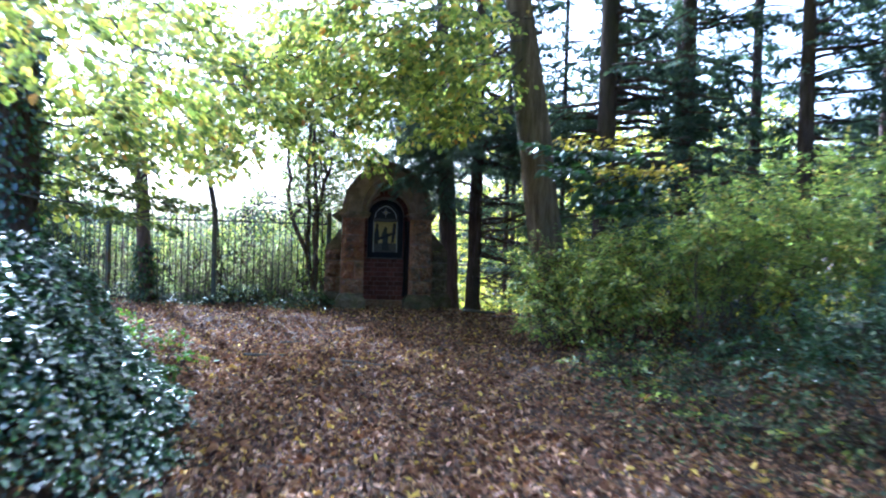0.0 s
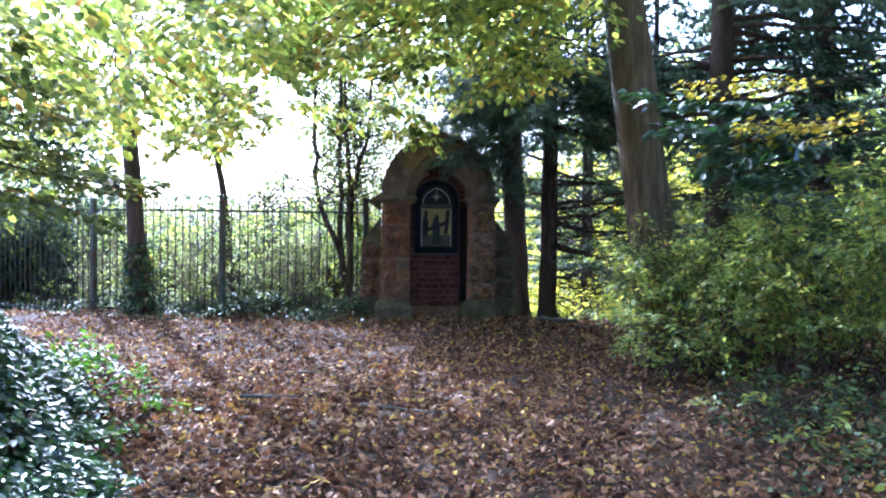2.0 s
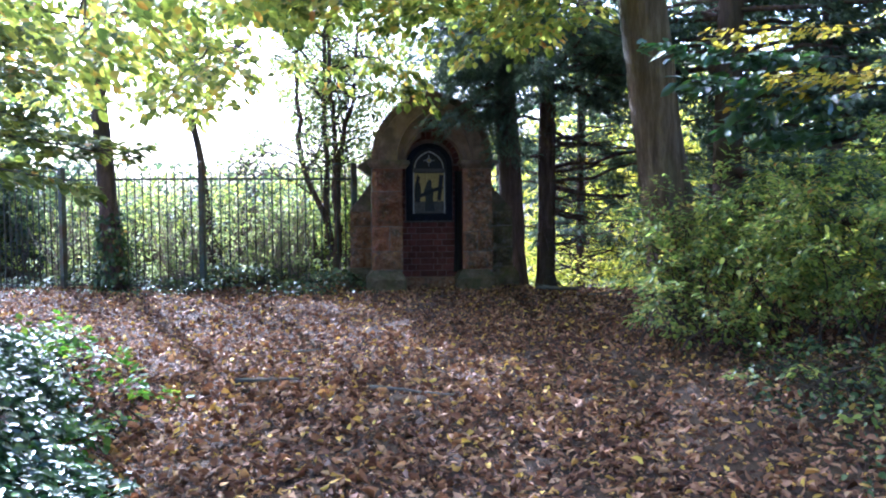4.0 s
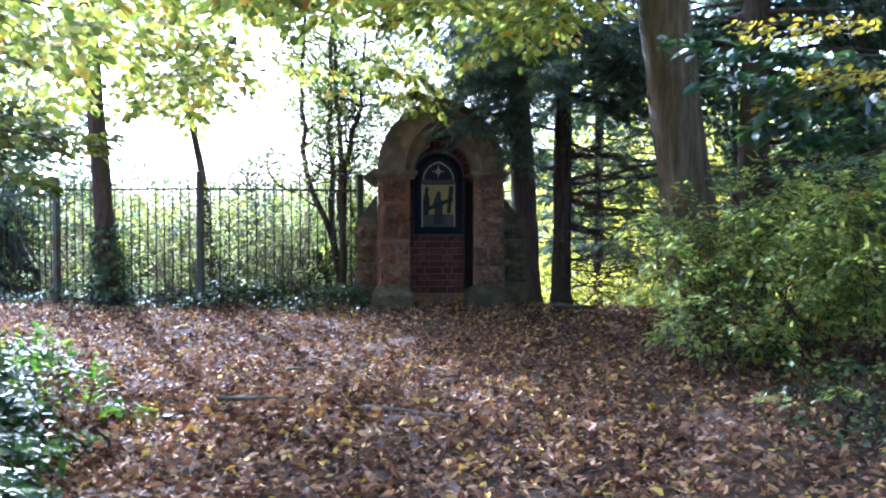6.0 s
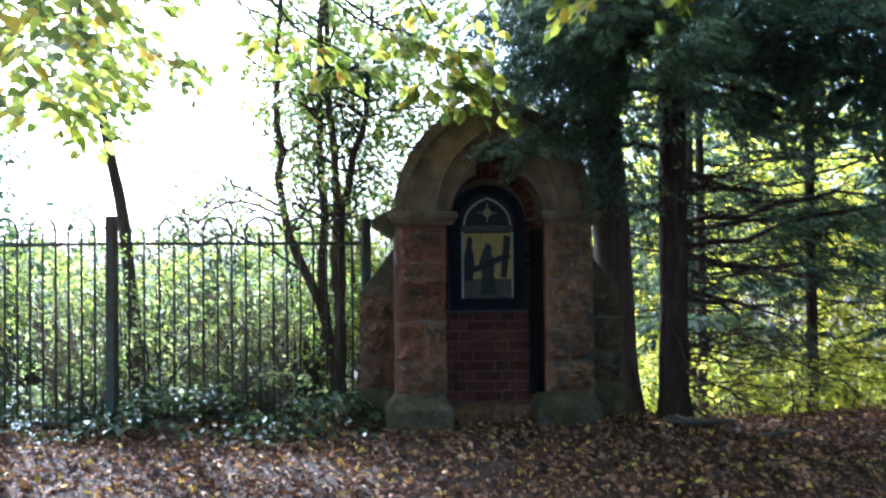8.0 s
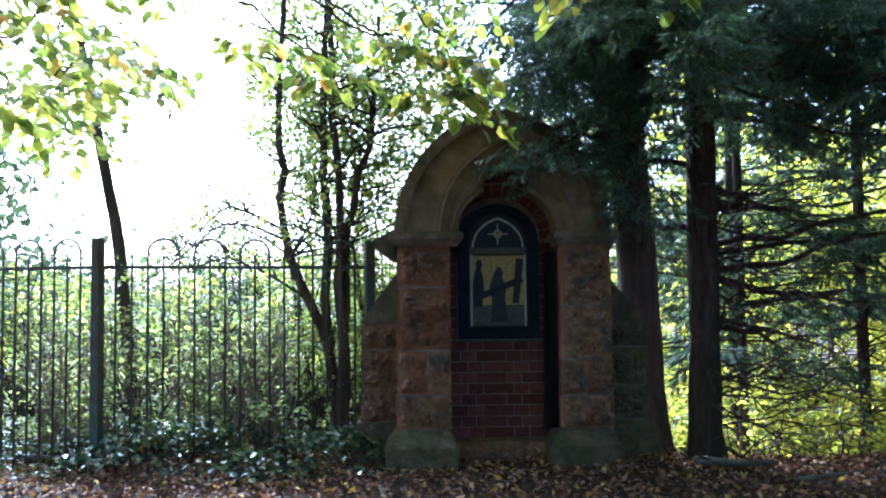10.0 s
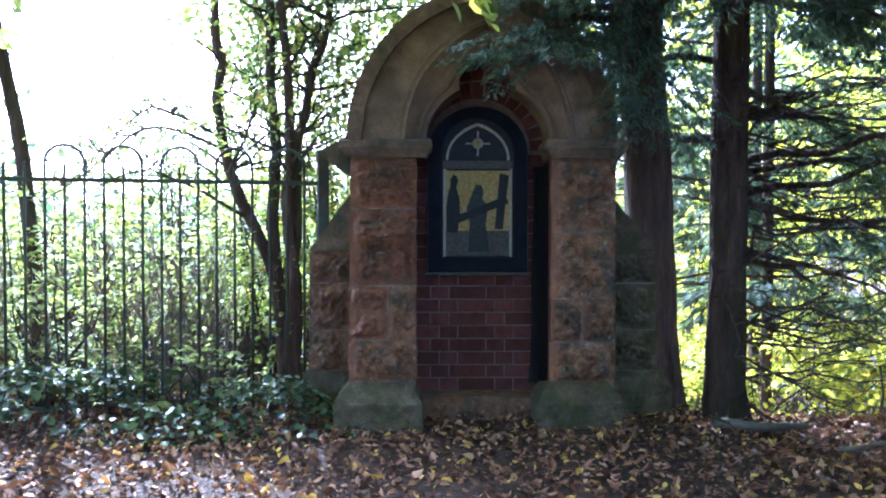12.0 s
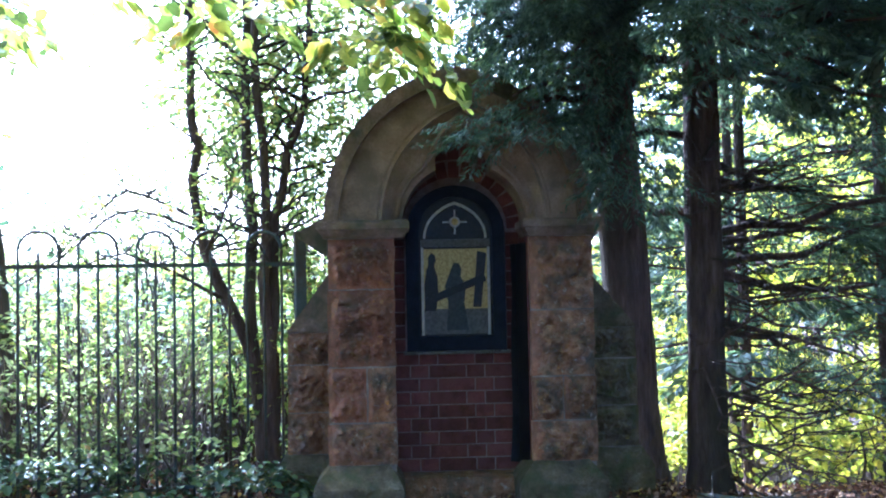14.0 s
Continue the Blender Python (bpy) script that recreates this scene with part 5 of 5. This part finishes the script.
# undergrowth beyond the railing
def thicket(at, spread, stems, height, r):
    """Upright brown stems fanning from the ground, with a few pale leaves."""
    x, y = at
    z = float(ground_height(x, y))
    ob = thing("twiggy_shrub", (x, y, z), "thin brown upright stems with sparse pale leaves behind the railing", "shrub", "twiggy shrubs behind the railing")
    bits = []
    for _ in range(stems):
        a, q = r.uniform(0, 2 * math.pi), r.uniform(0, 1)
        foot = (x + 0.25 * spread * math.cos(a) * q, y + 0.12 * spread * math.sin(a), z - 0.03)
        tip = (x + spread * math.cos(a) * q + r.normal(0, 0.12), y + 0.4 * spread * math.sin(a) * q, z + height * r.uniform(0.55, 1.1))
        line = wander(foot, tip, 7, 0.10, r)
        bm = bmesh.new()
        tube(bm, line.tolist(), np.linspace(r.uniform(0.006, 0.012), 0.003, 7).tolist(), 5)
        for _ in range(3):
            p = line[int(r.integers(2, 6))]
            end = p + (r.normal(0, 0.12), r.normal(0, 0.06), r.uniform(0.1, 0.35))
            tube(bm, wander(p, end, 4, 0.03, r).tolist(), [0.004, 0.004, 0.003, 0.002], 4)
            bits.append(spray_leaves(wander(p, end, 4, 0.02, r), r, 5, 0.03, 0.5, 0.08))
        part("stem", bm, M_STEM, ob, "", True)
    P, D, U = gather(bits)
    L = r.uniform(0.6, 1.1, len(P)) * 0.06
    leaf_mesh("foliage", P, D, U, L, L * 0.6, M_WEED, ob)


for k, x in enumerate((-1.75, -2.1, -2.45, -3.05, -3.5, -4.4, -4.9)):
    thicket((x, 0.62 + 0.1 * (k % 3) + 0.28 * max(0, -x - 3.2)), 0.45, 22, 1.15, R(110 + k))
shrub("pale_bush", [((-2.5, 3.0, 1.2), (0.55, 0.4, 0.6)), ((-2.5, 3.0, 1.85), (0.3, 0.25, 0.5))], 6500, 0.06, M_FARLEAF, "pale blue-green pointed bush beyond the railing", "bush", R(120), 14, upright=True)
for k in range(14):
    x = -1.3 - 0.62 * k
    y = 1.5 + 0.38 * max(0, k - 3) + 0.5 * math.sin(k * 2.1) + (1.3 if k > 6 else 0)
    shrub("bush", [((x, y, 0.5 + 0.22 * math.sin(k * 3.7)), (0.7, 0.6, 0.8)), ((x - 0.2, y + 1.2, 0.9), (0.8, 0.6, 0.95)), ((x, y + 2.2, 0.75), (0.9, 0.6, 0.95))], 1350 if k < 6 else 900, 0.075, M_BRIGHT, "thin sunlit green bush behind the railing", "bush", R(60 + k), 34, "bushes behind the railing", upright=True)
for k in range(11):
    shrub("bush", [((1.5 + 0.75 * k, 3.3 + 0.5 * math.sin(k * 1.7), -0.1), (0.75, 0.6, 0.75)), ((1.8 + 0.8 * k, 6.0 + 0.7 * math.sin(k * 2.3), 0.9), (0.9, 0.7, 1.3)), ((2.0 + 0.8 * k, 5.0, 2.1), (0.8, 0.5, 1.0))], 2200, 0.10, M_SUNLIT, "yellow-green bush among the conifers, coloured bright as if in sunlight", "bush", R(80 + k), 6, "sunlit bushes in the wood")

# low bushes under the trees; their sunlight is in the leaf colour
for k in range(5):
    shrub("bush", [((2.4 + 0.8 * k, 1.7 + 0.4 * math.sin(k * 2.9), 0.2), (0.5, 0.4, 0.45))], 3200, 0.08, M_SUNLIT, "low yellow-green bush under the conifers, coloured bright as if sunlit", "bush", R(95 + k), 6, "low bushes under the conifers")


# the wood all round: far leaves, too many to count; unseen parts only dim light
def leaf_stuff(name, P, size, material, label, r):
    n = len(P)
    D = r.normal(0, 1, (n, 3)) * (1, 1, 0.5)
    U = r.normal(0, 0.6, (n, 3)) + (0, 0, 1)
    L = r.uniform(0.6, 1.2, n) * size
    tagged(leaf_mesh(name, P, D, U, L, L * 0.7, material), label, "woodland", kind="stuff")


def clumps(centres, radii, per, r):
    out = []
    for c, rad in zip(centres, radii):
        d = unit(r.normal(0, 1, (per, 3))) * (r.uniform(0, 1, (per, 1)) ** 0.4)
        out.append(c + d * rad)
    return np.concatenate(out)


def far_woods():
    r = R(91)
    # pale far bushes beyond the open side
    c, q = [], []
    for k in range(70):
        a = radians(r.uniform(-50, 4))
        d = r.uniform(14, 34)
        h = r.uniform(0.9, 2.0) * (1.0 if a > -0.42 else 1.7)
        c.append((math.sin(a) * d, math.cos(a) * d - 6, h * 0.75 - 0.7))
        q.append((r.uniform(1.2, 2.4), r.uniform(1.0, 2.0), h))
    for k in range(46):
        c.append((r.uniform(-12, -0.6), r.uniform(5.5, 10), r.uniform(0.0, 0.9)))
        q.append((r.uniform(0.7, 1.3), 0.8, r.uniform(0.6, 1.0)))
    for k in range(20):
        c.append((r.uniform(-13, -4.8), r.uniform(4.5, 10), r.uniform(0.9, 3.4)))
        q.append((r.uniform(0.6, 1.2), 0.8, r.uniform(0.5, 0.9)))
    leaf_stuff("far_bushes", clumps(np.array(c), np.array(q), 420, r), 0.17, M_FARLEAF, "pale sunlit bushes far beyond the railing", r)
    # leaves that show between the conifers, brightened in colour to read as sunlit
    c, q = [], []
    for k in range(190):
        c.append((r.uniform(1.6, 16), r.uniform(8.5, 13), -1.6 + 6.6 * r.uniform(0, 1) ** 1.3))
        q.append((1.3, 1.0, 0.9))
    leaf_stuff("sunlit_wood", clumps(np.array(c), np.array(q), 230, r), 0.16, M_SUNLIT, "yellow-green leaves behind the conifers, coloured bright as if sunlit", r)
    # dark conifers further back on the shaded side
    c = np.stack([r.uniform(4.5, 17, 34), r.uniform(13.5, 18, 34), r.uniform(2.2, 8.0, 34)], -1)
    leaf_stuff("far_conifers", clumps(c, np.full((34, 3), (1.5, 1.2, 0.8)), 150, r), 0.24, M_NEEDLE, "dark conifer tops far back in the wood", r)
    # dark wood round the sides and back, mostly unseen, added to dim the sky
    c, q = [], []
    for k in range(110):
        a = radians(r.uniform(38, 303))
        d = r.uniform(13, 22)
        c.append((math.sin(a) * d, math.cos(a) * d - 7, r.uniform(-0.5, 3.5)))
        q.append((2.2, 2.2, 1.6))
    for k in range(22):
        c.append((r.uniform(5.2, 8.5), r.uniform(-17, -9), r.uniform(0, 4.5)))
        q.append((1.4, 1.5, 1.2))
    leaf_stuff("sky_dimming_wood", clumps(np.array(c), np.array(q), 150, r), 0.52, M_SHRUB, "dense dark green wood around the clearing, added mostly out of view to dim the sky", r)
    # unseen leaf layers over the path and towards the sun, added to block light
    n = 620
    P = np.stack([r.uniform(-8, 9, n), r.uniform(-20, 1.0, n), r.uniform(6.3, 8.5, n)], -1)
    keep = np.sin(P[:, 0] * 0.9 + 1) * np.cos(P[:, 1] * 0.8) + r.uniform(-0.6, 1.6, n) > 0
    m = 5200
    Q = np.stack([r.uniform(-12, 4, m), r.uniform(7.2, 11.5, m), r.uniform(8.8, 11.0, m)], -1)
    Q = Q[(Q[:, 0] > -6.4) | (Q[:, 1] < 8.4)]
    Q = Q[np.sin(Q[:, 0] * 2.1 + np.sin(Q[:, 1] * 1.3)) * np.cos(Q[:, 1] * 2.4 - Q[:, 0] * 0.5) + r.uniform(-0.5, 0.9, len(Q)) > 0]
    S = np.stack([r.uniform(-1.5, 6, m), r.uniform(2.5, 7.5, m), r.uniform(8.6, 11.0, m)], -1)[:300]
    V = np.stack([r.uniform(0.9, 8, 3000), r.uniform(-15, -6.5, 3000), r.uniform(4.8, 6.6, 3000)], -1)
    T = np.stack([r.uniform(-3.2, 0.8, 420), r.uniform(-3.6, -0.6, 420), r.uniform(6.5, 8, 420)], -1)
    W = np.stack([r.uniform(-2.4, 1.6, 2600), r.uniform(-2.6, 0.2, 2600), r.uniform(6.4, 8.0, 2600)], -1)
    X = np.stack([r.uniform(0.6, 9, 900), r.uniform(-7, -0.5, 900), r.uniform(6.2, 8.2, 900)], -1)
    shade = np.concatenate([np.stack([r.uniform(0.4, 9, 3600), r.uniform(-17, -4, 3600), r.uniform(5.4, 8.5, 3600)], -1), np.stack([r.uniform(-6, 0.7, 1100), r.uniform(-18, -9, 1100), r.uniform(6.5, 9, 1100)], -1)])
    leaf_stuff("unseen_canopy", shade, 0.5, M_BEECH, "unseen leaves over one side of the path, added to shade it", r)
    leaf_stuff("unseen_crowns", np.concatenate([P[keep], Q, S, T, V, W, X]), 0.30, M_BEECH, "unseen high leaves added to block sun and sky over the path", r)


far_woods()
